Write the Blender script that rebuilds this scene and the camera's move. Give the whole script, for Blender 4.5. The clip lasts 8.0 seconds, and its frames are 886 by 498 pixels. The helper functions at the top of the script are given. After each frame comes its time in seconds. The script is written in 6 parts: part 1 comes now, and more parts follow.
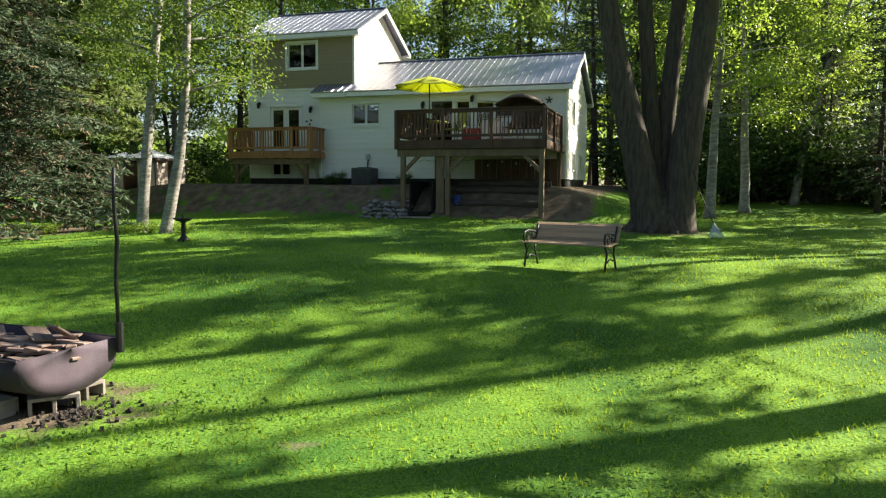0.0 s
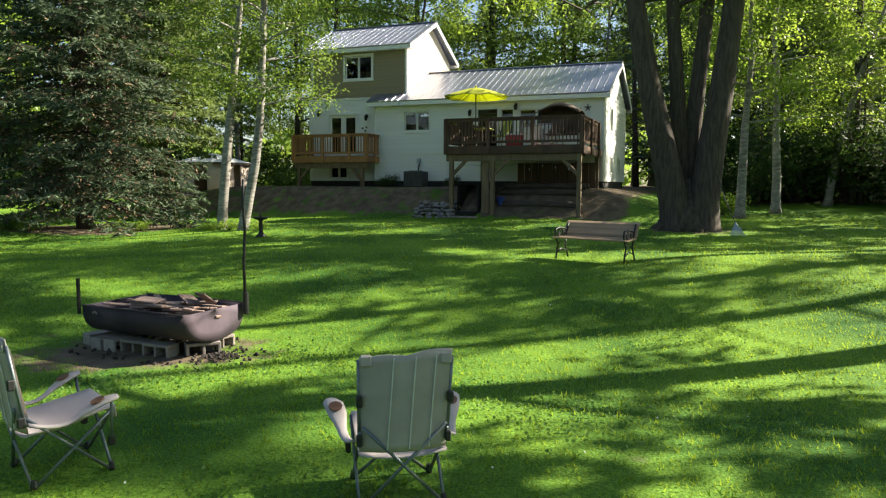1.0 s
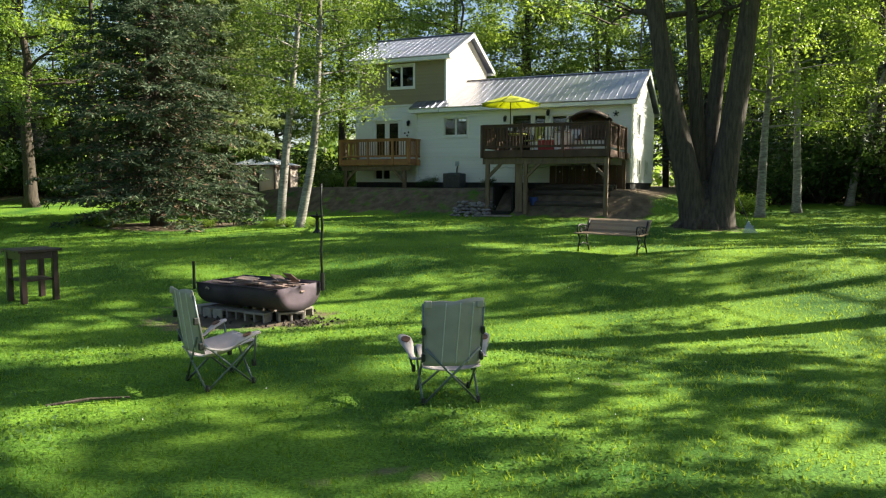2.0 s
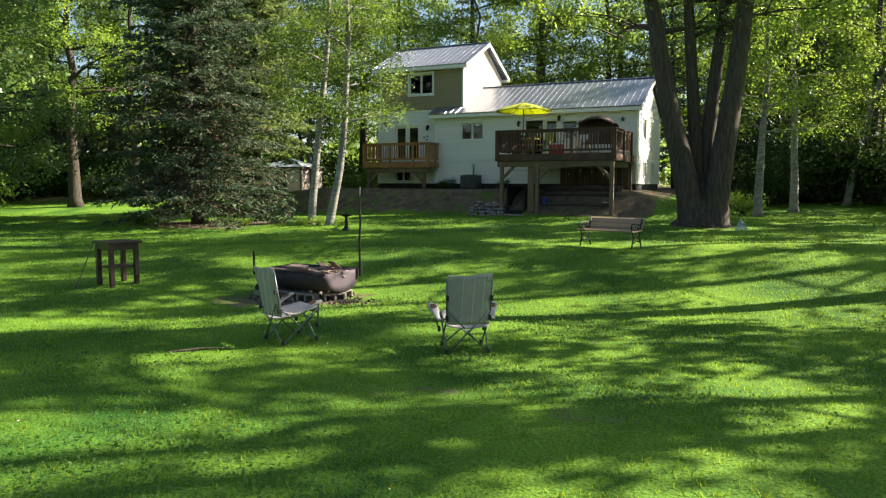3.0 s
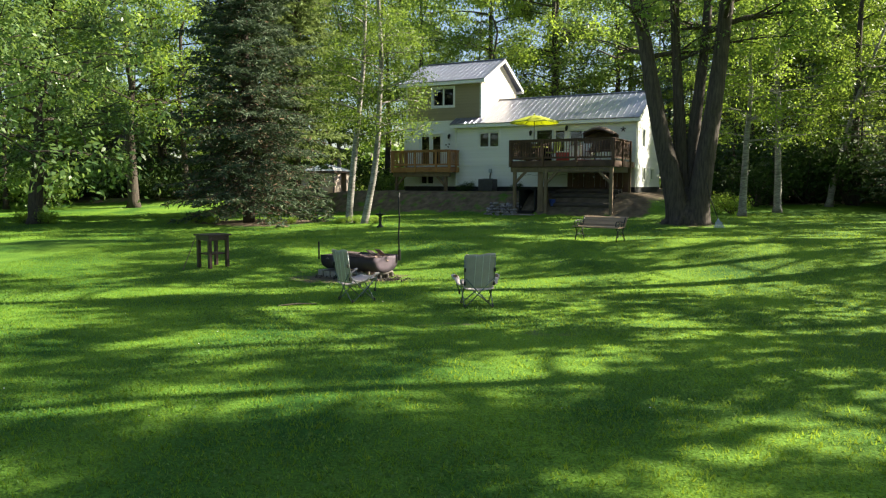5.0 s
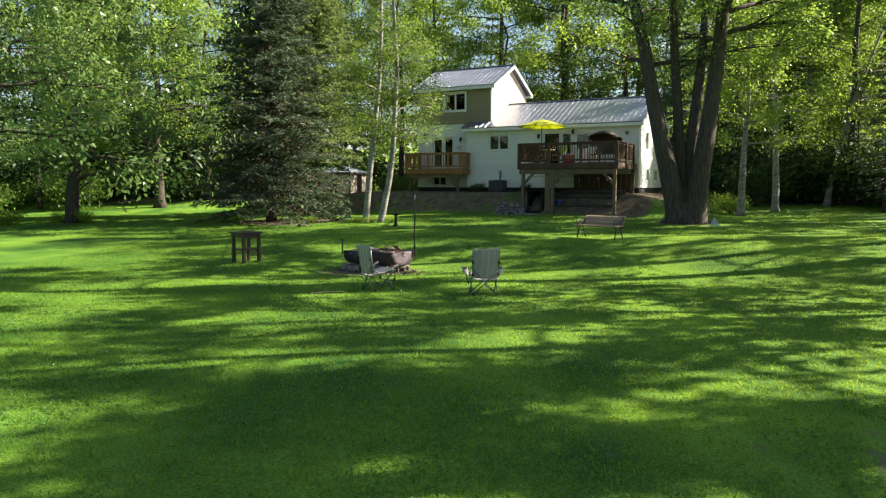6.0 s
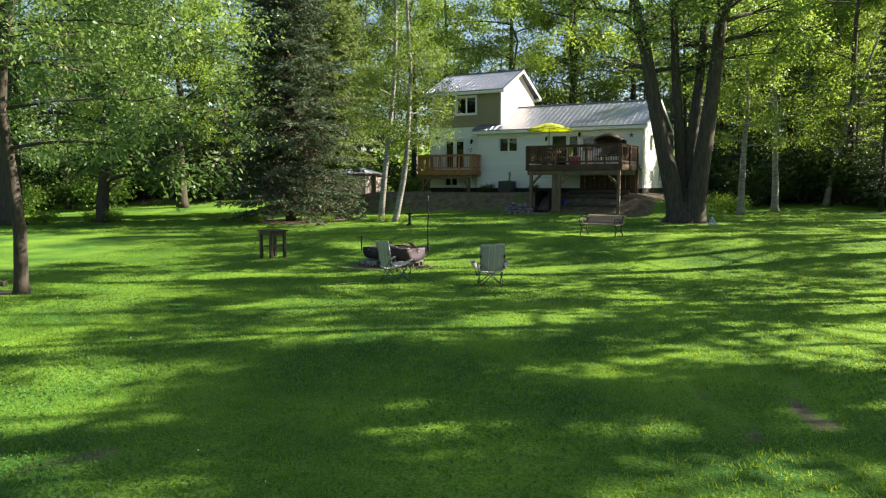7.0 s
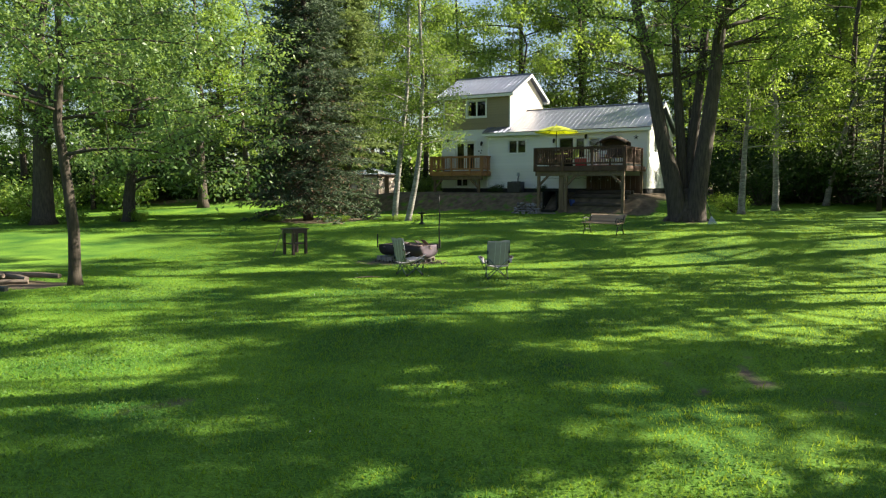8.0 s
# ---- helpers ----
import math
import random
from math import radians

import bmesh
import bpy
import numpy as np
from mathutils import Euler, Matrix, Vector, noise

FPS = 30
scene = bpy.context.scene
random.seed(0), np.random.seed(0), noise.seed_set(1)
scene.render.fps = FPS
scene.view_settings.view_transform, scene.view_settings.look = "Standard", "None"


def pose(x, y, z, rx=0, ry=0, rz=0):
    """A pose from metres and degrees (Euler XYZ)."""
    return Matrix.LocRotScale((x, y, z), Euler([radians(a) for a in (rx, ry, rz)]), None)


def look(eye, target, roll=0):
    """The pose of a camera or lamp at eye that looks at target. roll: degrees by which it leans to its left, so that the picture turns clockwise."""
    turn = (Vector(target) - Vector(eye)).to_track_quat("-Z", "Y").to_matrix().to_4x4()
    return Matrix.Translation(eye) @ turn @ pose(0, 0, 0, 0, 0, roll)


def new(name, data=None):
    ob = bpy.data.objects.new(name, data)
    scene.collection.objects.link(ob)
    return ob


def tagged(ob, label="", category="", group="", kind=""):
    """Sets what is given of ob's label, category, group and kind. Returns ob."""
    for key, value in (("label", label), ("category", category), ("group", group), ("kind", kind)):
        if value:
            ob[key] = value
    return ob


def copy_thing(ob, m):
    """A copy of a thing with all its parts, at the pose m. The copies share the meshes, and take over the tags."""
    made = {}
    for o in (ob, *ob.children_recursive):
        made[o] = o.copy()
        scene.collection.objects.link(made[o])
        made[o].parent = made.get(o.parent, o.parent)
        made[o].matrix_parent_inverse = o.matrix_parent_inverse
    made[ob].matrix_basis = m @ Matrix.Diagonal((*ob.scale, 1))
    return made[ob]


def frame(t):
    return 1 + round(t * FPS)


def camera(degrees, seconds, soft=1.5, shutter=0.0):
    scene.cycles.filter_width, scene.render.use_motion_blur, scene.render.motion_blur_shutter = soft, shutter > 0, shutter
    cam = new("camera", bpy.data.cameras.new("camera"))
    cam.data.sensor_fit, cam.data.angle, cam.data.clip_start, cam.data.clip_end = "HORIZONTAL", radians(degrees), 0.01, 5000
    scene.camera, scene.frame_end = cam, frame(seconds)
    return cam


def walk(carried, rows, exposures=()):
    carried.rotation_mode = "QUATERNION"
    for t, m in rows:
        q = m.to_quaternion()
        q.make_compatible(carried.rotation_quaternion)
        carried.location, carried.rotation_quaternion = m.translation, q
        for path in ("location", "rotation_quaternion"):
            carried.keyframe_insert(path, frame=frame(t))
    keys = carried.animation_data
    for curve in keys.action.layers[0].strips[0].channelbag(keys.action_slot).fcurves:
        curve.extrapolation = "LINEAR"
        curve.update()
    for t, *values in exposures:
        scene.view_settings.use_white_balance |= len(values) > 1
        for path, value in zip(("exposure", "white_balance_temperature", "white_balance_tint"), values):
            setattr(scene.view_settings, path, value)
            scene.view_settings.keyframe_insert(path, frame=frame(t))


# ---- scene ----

cam = camera(63.7, 8.0, soft=1.2)
METRES, EYE, TILT, LEAN, TURN = 15.738, 1.92, 0.0, 0.0, 0.0
ROWS = [
    (0.0, 0.0, 0.0, 0.0, 0.03, -5.23, -0.32),
    (0.5, 0.0014, -0.0687, 0.0022, 2.01, -5.23, -0.27),
    (1.0, 0.0048, -0.1381, 0.0047, 3.79, -5.22, -0.24),
    (1.5, 0.0092, -0.2083, 0.0067, 5.49, -5.23, -0.21),
    (3.0, 0.0293, -0.4149, 0.0116, 8.08, -5.23, -0.16),
    (3.5, 0.0376, -0.4818, 0.0144, 8.46, -5.24, -0.13),
    (4.0, 0.0464, -0.5482, 0.0166, 8.86, -5.22, -0.14),
    (4.5, 0.0564, -0.6132, 0.0188, 9.25, -5.21, -0.13),
    (6.0, 0.0888, -0.7904, 0.0262, 10.68, -5.24, -0.05),
    (6.5, 0.0992, -0.8454, 0.0282, 11.18, -5.25, -0.01),
    (7.0, 0.1093, -0.894, 0.0299, 11.61, -5.26, 0.03),
    (7.5, 0.1203, -0.9431, 0.0316, 12.1, -5.25, 0.07),
    (8.0, 0.1313, -0.9889, 0.0331, 12.54, -5.27, 0.12),
]
walk(cam, [(t, pose(0, 0, EYE, TILT, LEAN, TURN) @ pose(METRES * x, METRES * y, METRES * z, 90 + pitch, roll, yaw)) for t, x, y, z, yaw, pitch, roll in ROWS],
     exposures=((0.0, 1.8),))

# ---- light ----
SUN_AZ, SUN_EL = 22.0, 34.0     # degrees from +x towards +y, and above the horizon
world = bpy.data.worlds.new("sky")
scene.world = world
world.use_nodes = True
wn = world.node_tree
sky = wn.nodes.new("ShaderNodeTexSky")
sky.sky_type = "NISHITA"
sky.sun_disc = False
sky.sun_elevation = radians(SUN_EL)
sky.sun_rotation = radians(90 - SUN_AZ)
wn.links.new(sky.outputs[0], wn.nodes["Background"].inputs[0])
wn.nodes["Background"].inputs[1].default_value = 0.056
sun = new("sun", bpy.data.lights.new("sun", "SUN"))
sun.data.energy, sun.data.angle, sun.data.color = 5.0, radians(0.45), (1.0, 0.918, 0.73)
ce = math.cos(radians(SUN_EL))
sun.matrix_world = look((60 * ce * math.cos(radians(SUN_AZ)), 60 * ce * math.sin(radians(SUN_AZ)), 60 * math.sin(radians(SUN_EL))), (0, 0, 0))


# ---- materials ----
def material(name, c1, c2, scale=6.0, rough=0.8, metal=0.0, bump=0.15, fine=60.0, stretch=(1, 1, 1), spread=0.0, dirt=None, coords="Object"):
    """Two-scale noise between two colours, fine bump, and a lightness that differs from piece to piece."""
    m = bpy.data.materials.new(name)
    m.use_nodes = True
    nt = m.node_tree
    b = nt.nodes["Principled BSDF"]
    tc = nt.nodes.new("ShaderNodeTexCoord")
    mp = nt.nodes.new("ShaderNodeMapping")
    mp.inputs["Scale"].default_value = stretch
    nt.links.new(tc.outputs[coords], mp.inputs[0])
    n1 = nt.nodes.new("ShaderNodeTexNoise")
    n1.inputs["Scale"].default_value, n1.inputs["Detail"].default_value = scale, 6
    nt.links.new(mp.outputs[0], n1.inputs["Vector"])
    n2 = nt.nodes.new("ShaderNodeTexNoise")
    n2.inputs["Scale"].default_value, n2.inputs["Detail"].default_value = fine, 3
    nt.links.new(mp.outputs[0], n2.inputs["Vector"])
    add = nt.nodes.new("ShaderNodeMath")
    add.operation = "MULTIPLY_ADD"
    add.inputs[1].default_value = 0.35
    nt.links.new(n2.outputs[0], add.inputs[0])
    nt.links.new(n1.outputs[0], add.inputs[2])
    ramp = nt.nodes.new("ShaderNodeValToRGB")
    ramp.color_ramp.elements[0].position, ramp.color_ramp.elements[1].position = 0.45, 0.9
    ramp.color_ramp.elements[0].color, ramp.color_ramp.elements[1].color = (*c1, 1), (*c2, 1)
    nt.links.new(add.outputs[0], ramp.inputs[0])
    out = ramp.outputs[0]
    if dirt:
        n3 = nt.nodes.new("ShaderNodeTexNoise")
        n3.inputs["Scale"].default_value, n3.inputs["Detail"].default_value = scale * 0.35, 8
        nt.links.new(tc.outputs[coords], n3.inputs["Vector"])
        r3 = nt.nodes.new("ShaderNodeValToRGB")
        r3.color_ramp.elements[0].position, r3.color_ramp.elements[1].position = 0.52, 0.72
        nt.links.new(n3.outputs[0], r3.inputs[0])
        mx = nt.nodes.new("ShaderNodeMixRGB")
        mx.inputs[2].default_value = (*dirt, 1)
        nt.links.new(r3.outputs[0], mx.inputs[0])
        nt.links.new(out, mx.inputs[1])
        out = mx.outputs[0]
    if spread:
        oi = nt.nodes.new("ShaderNodeObjectInfo")
        mr = nt.nodes.new("ShaderNodeMapRange")
        mr.inputs[3].default_value, mr.inputs[4].default_value = 1 - spread, 1 + spread
        nt.links.new(oi.outputs["Random"], mr.inputs[0])
        hs = nt.nodes.new("ShaderNodeHueSaturation")
        nt.links.new(mr.outputs[0], hs.inputs["Value"])
        nt.links.new(out, hs.inputs["Color"])
        out = hs.outputs[0]
    nt.links.new(out, b.inputs["Base Color"])
    b.inputs["Roughness"].default_value, b.inputs["Metallic"].default_value = rough, metal
    if bump:
        bp = nt.nodes.new("ShaderNodeBump")
        bp.inputs["Strength"].default_value, bp.inputs["Distance"].default_value = bump, 0.02
        nt.links.new(add.outputs[0], bp.inputs["Height"])
        nt.links.new(bp.outputs[0], b.inputs["Normal"])
    return m


def leaf_material(name, c1, c2, through_colour, amount=0.45, rough=0.5, patch=0.0, shine=0.3):
    """Leaves: each one its own shade, with light coming through the blade."""
    m = bpy.data.materials.new(name)
    m.use_nodes = True
    nt = m.node_tree
    b = nt.nodes["Principled BSDF"]
    g = nt.nodes.new("ShaderNodeNewGeometry")
    ramp = nt.nodes.new("ShaderNodeValToRGB")
    ramp.color_ramp.elements[0].color, ramp.color_ramp.elements[1].color = (*c1, 1), (*c2, 1)
    value = g.outputs["Random Per Island"]
    if patch:
        tc = nt.nodes.new("ShaderNodeTexCoord")
        n = nt.nodes.new("ShaderNodeTexNoise")
        n.inputs["Scale"].default_value, n.inputs["Detail"].default_value = patch, 4
        nt.links.new(tc.outputs["Object"], n.inputs["Vector"])
        mr = nt.nodes.new("ShaderNodeMapRange")
        mr.inputs[1].default_value, mr.inputs[2].default_value = 0.3, 0.7
        nt.links.new(n.outputs[0], mr.inputs[0])
        mid = nt.nodes.new("ShaderNodeMath")
        mid.operation = "MULTIPLY_ADD"
        mid.inputs[1].default_value = 0.45
        half = nt.nodes.new("ShaderNodeMath")
        half.operation = "MULTIPLY"
        half.inputs[1].default_value = 0.55
        nt.links.new(mr.outputs[0], half.inputs[0])
        nt.links.new(value, mid.inputs[0])
        nt.links.new(half.outputs[0], mid.inputs[2])
        value = mid.outputs[0]
    nt.links.new(value, ramp.inputs[0])
    hs = nt.nodes.new("ShaderNodeHueSaturation")
    oi = nt.nodes.new("ShaderNodeObjectInfo")
    mr2 = nt.nodes.new("ShaderNodeMapRange")
    mr2.inputs[3].default_value, mr2.inputs[4].default_value = 0.8, 1.2
    nt.links.new(oi.outputs["Random"], mr2.inputs[0])
    nt.links.new(mr2.outputs[0], hs.inputs["Value"])
    nt.links.new(ramp.outputs[0], hs.inputs["Color"])
    nt.links.new(hs.outputs[0], b.inputs["Base Color"])
    b.inputs["Roughness"].default_value = rough
    b.inputs["Specular IOR Level"].default_value = shine
    tr = nt.nodes.new("ShaderNodeBsdfTranslucent")
    tint = nt.nodes.new("ShaderNodeMixRGB")
    tint.inputs[0].default_value = 0.6
    tint.inputs[2].default_value = (*through_colour, 1)
    nt.links.new(hs.outputs[0], tint.inputs[1])
    nt.links.new(tint.outputs[0], tr.inputs[0])
    mix = nt.nodes.new("ShaderNodeMixShader")
    mix.inputs[0].default_value = amount
    nt.links.new(b.outputs[0], mix.inputs[1])
    nt.links.new(tr.outputs[0], mix.inputs[2])
    nt.links.new(mix.outputs[0], nt.nodes["Material Output"].inputs[0])
    return m


def glass_material(name):
    m = bpy.data.materials.new(name)
    m.use_nodes = True
    b = m.node_tree.nodes["Principled BSDF"]
    b.inputs["Base Color"].default_value = (0.3, 0.34, 0.34, 1)
    b.inputs["Roughness"].default_value = 0.02
    b.inputs["Transmission Weight"].default_value = 1.0
    b.inputs["IOR"].default_value = 1.45
    return m


WHITE_SIDING = material("white_siding", (0.75, 0.75, 0.76), (0.84, 0.84, 0.85), 1.2, 0.6, bump=0.05, spread=0.03, dirt=(0.7, 0.7, 0.69))
TAN_SIDING = material("tan_siding", (0.25, 0.205, 0.125), (0.3, 0.25, 0.155), 1.2, 0.65, bump=0.05, spread=0.05)
CREAM_SIDING = material("cream_siding", (0.66, 0.58, 0.46), (0.74, 0.66, 0.54), 1.2, 0.65, bump=0.05, spread=0.03)
WHITE_TRIM = material("white_trim", (0.72, 0.72, 0.7), (0.82, 0.82, 0.8), 3.0, 0.5, bump=0.04)
# the blue in the roof's base colour stands in for reflected sky
ROOF_METAL = material("roof_metal", (0.28, 0.295, 0.37), (0.36, 0.37, 0.45), 0.8, 0.32, 0.72, bump=0.03, dirt=(0.27, 0.28, 0.34))
DARK_TRIM = material("dark_trim", (0.03, 0.03, 0.035), (0.06, 0.06, 0.06), 4.0, 0.6)
FOUNDATION = material("foundation", (0.02, 0.02, 0.022), (0.05, 0.05, 0.05), 3.0, 0.9, bump=0.4)
GLASS = glass_material("glass")
DECK_WOOD = material("deck_wood", (0.055, 0.028, 0.018), (0.115, 0.06, 0.036), 3.0, 0.75, bump=0.3, stretch=(1, 1, 0.3), spread=0.18, dirt=(0.1, 0.068, 0.05))
CEDAR_WOOD = material("cedar_wood", (0.25, 0.11, 0.04), (0.4, 0.2, 0.085), 3.0, 0.7, bump=0.3, stretch=(1, 1, 0.3), spread=0.15)
POST_WOOD = material("post_wood", (0.11, 0.075, 0.045), (0.22, 0.155, 0.098), 4.0, 0.8, bump=0.3, stretch=(3, 3, 0.4), spread=0.12)
GREY_WOOD = material("grey_wood", (0.1, 0.075, 0.06), (0.22, 0.17, 0.14), 5.0, 0.9, bump=0.5, stretch=(0.4, 2, 2), spread=0.2)
OLD_TIMBER = material("old_timber", (0.03, 0.023, 0.019), (0.08, 0.062, 0.05), 5.0, 0.95, bump=0.6, stretch=(0.4, 2, 2), spread=0.3)
SCRAP_WOOD = material("scrap_wood", (0.14, 0.085, 0.07), (0.34, 0.25, 0.215), 5.0, 0.85, bump=0.4, stretch=(0.5, 3, 3), spread=0.35)
BENCH_WOOD = material("bench_wood", (0.26, 0.17, 0.105), (0.4, 0.28, 0.18), 5.0, 0.7, bump=0.35, stretch=(0.3, 4, 4), spread=0.15)
IRON = material("iron", (0.012, 0.012, 0.013), (0.03, 0.03, 0.03), 8.0, 0.5, 0.4, bump=0.3)
TANK_STEEL = material("tank_steel", (0.025, 0.018, 0.028), (0.07, 0.052, 0.072), 3.5, 0.8, 0.2, bump=0.15, dirt=(0.058, 0.04, 0.052))
# paler than the shell, so that the end plate stands apart from it
TANK_END = material("tank_end", (0.05, 0.038, 0.055), (0.12, 0.09, 0.118), 3.0, 0.78, 0.2, bump=0.12, dirt=(0.09, 0.062, 0.08))
BLOCK = material("concrete_block", (0.2, 0.17, 0.155), (0.34, 0.3, 0.275), 9.0, 0.95, bump=0.5, spread=0.2, dirt=(0.16, 0.12, 0.11))
CHAR = material("charcoal", (0.012, 0.01, 0.01), (0.06, 0.045, 0.04), 30.0, 0.95, bump=0.8)
FABRIC_GREY = material("grey_fabric", (0.37, 0.335, 0.31), (0.47, 0.43, 0.4), 5.0, 0.9, bump=0.12, fine=220.0)
FABRIC_PALE = material("pale_fabric", (0.44, 0.38, 0.38), (0.55, 0.485, 0.475), 5.0, 0.9, bump=0.12, fine=220.0, dirt=(0.46, 0.39, 0.37))
PIPING = material("piping", (0.6, 0.62, 0.58), (0.7, 0.72, 0.68), 20.0, 0.7, bump=0.0)
TUBE_STEEL = material("tube_steel", (0.12, 0.15, 0.16), (0.2, 0.23, 0.24), 10.0, 0.4, 0.5, bump=0.03)
BLACK_PLASTIC = material("black_plastic", (0.012, 0.012, 0.013), (0.025, 0.025, 0.025), 10.0, 0.5, bump=0.03)
BROWN_RING = material("brown_ring", (0.1, 0.045, 0.02), (0.17, 0.08, 0.04), 10.0, 0.6)
TABLE_PAINT = material("dark_paint", (0.018, 0.009, 0.011), (0.045, 0.023, 0.026), 6.0, 0.4, bump=0.15, spread=0.2)
BARK_GREY = material("maple_bark", (0.03, 0.023, 0.019), (0.1, 0.077, 0.062), 5.0, 0.95, bump=1.0, fine=26.0, stretch=(3, 3, 0.45))
BARK_BROWN = material("brown_bark", (0.03, 0.024, 0.019), (0.09, 0.07, 0.055), 6.0, 0.95, bump=0.9, fine=26.0, stretch=(3, 3, 0.5))
BARK_BIRCH = material("birch_bark", (0.1, 0.09, 0.082), (0.36, 0.335, 0.31), 5.0, 0.8, bump=0.4, fine=20.0, stretch=(1, 1, 3.5), dirt=(0.1, 0.085, 0.075))
LEAF_MAPLE = leaf_material("maple_leaf", (0.06, 0.125, 0.03), (0.16, 0.26, 0.07), (0.42, 0.57, 0.08), 0.52, 0.42)
LEAF_LIME = leaf_material("lime_leaf", (0.085, 0.16, 0.024), (0.22, 0.34, 0.06), (0.46, 0.6, 0.07), 0.55, 0.42)
LEAF_DARK = leaf_material("dark_leaf", (0.045, 0.09, 0.025), (0.11, 0.18, 0.045), (0.24, 0.36, 0.05), 0.4, 0.42)
LEAF_COOL = leaf_material("cool_leaf", (0.045, 0.1, 0.03), (0.19, 0.29, 0.09), (0.34, 0.47, 0.09), 0.42, 0.4, shine=0.45)
LEAF_BIRCH = leaf_material("birch_leaf", (0.055, 0.11, 0.02), (0.14, 0.22, 0.04), (0.3, 0.42, 0.05), 0.5, 0.42)
NEEDLE_SPRUCE = leaf_material("spruce_needle", (0.03, 0.055, 0.036), (0.16, 0.205, 0.13), (0.13, 0.19, 0.08), 0.2, 0.7, shine=0.08)
NEEDLE_PINE = leaf_material("pine_needle", (0.09, 0.135, 0.05), (0.22, 0.28, 0.11), (0.28, 0.36, 0.09), 0.4, 0.7, shine=0.08)
NEEDLE_DEAD = leaf_material("dead_needle", (0.09, 0.055, 0.035), (0.21, 0.14, 0.09), (0.2, 0.13, 0.08), 0.2, 0.8)
GRASS = leaf_material("grass_blade", (0.036, 0.122, 0.02), (0.145, 0.305, 0.042), (0.5, 0.6, 0.045), 0.5, 0.6, patch=0.45, shine=0.1)
LEAF_UNDER = leaf_material("understory_leaf", (0.025, 0.05, 0.015), (0.065, 0.11, 0.03), (0.1, 0.17, 0.03), 0.25, 0.6, shine=0.12)
BLOSSOM = material("white_blossom", (0.6, 0.6, 0.58), (0.75, 0.75, 0.72), 20.0, 0.8, bump=0.0)
CLOVER = leaf_material("clover_leaf", (0.05, 0.125, 0.04), (0.165, 0.28, 0.08), (0.3, 0.46, 0.07), 0.38, 0.6, patch=0.8, shine=0.12)
UMBRELLA = leaf_material("umbrella_cloth", (0.56, 0.6, 0.07), (0.66, 0.7, 0.1), (0.8, 0.84, 0.1), 0.5, 0.8)
STONE = material("field_stone", (0.16, 0.145, 0.15), (0.32, 0.295, 0.3), 4.0, 0.9, bump=0.5, spread=0.3)
RED_PLASTIC = material("red_plastic", (0.4, 0.02, 0.02), (0.5, 0.03, 0.03), 6.0, 0.45, bump=0.02)
BLUE_PLASTIC = material("blue_plastic", (0.02, 0.04, 0.2), (0.03, 0.06, 0.28), 6.0, 0.45, bump=0.02)
GREEN_CLOTH = material("green_cloth", (0.3, 0.36, 0.07), (0.4, 0.45, 0.1), 6.0, 0.9, bump=0.1)
BROWN_CLOTH = material("brown_cloth", (0.07, 0.045, 0.035), (0.12, 0.08, 0.06), 6.0, 0.9, bump=0.15)
TENT_CLOTH = material("tent_cloth", (0.5, 0.41, 0.35), (0.62, 0.53, 0.46), 2.0, 0.9, bump=0.15)
AC_METAL = material("cooler_metal", (0.05, 0.05, 0.055), (0.09, 0.09, 0.095), 8.0, 0.5, 0.4)
RAKE_BLUE = material("grey_tines", (0.28, 0.33, 0.38), (0.4, 0.45, 0.5), 8.0, 0.4, 0.3)


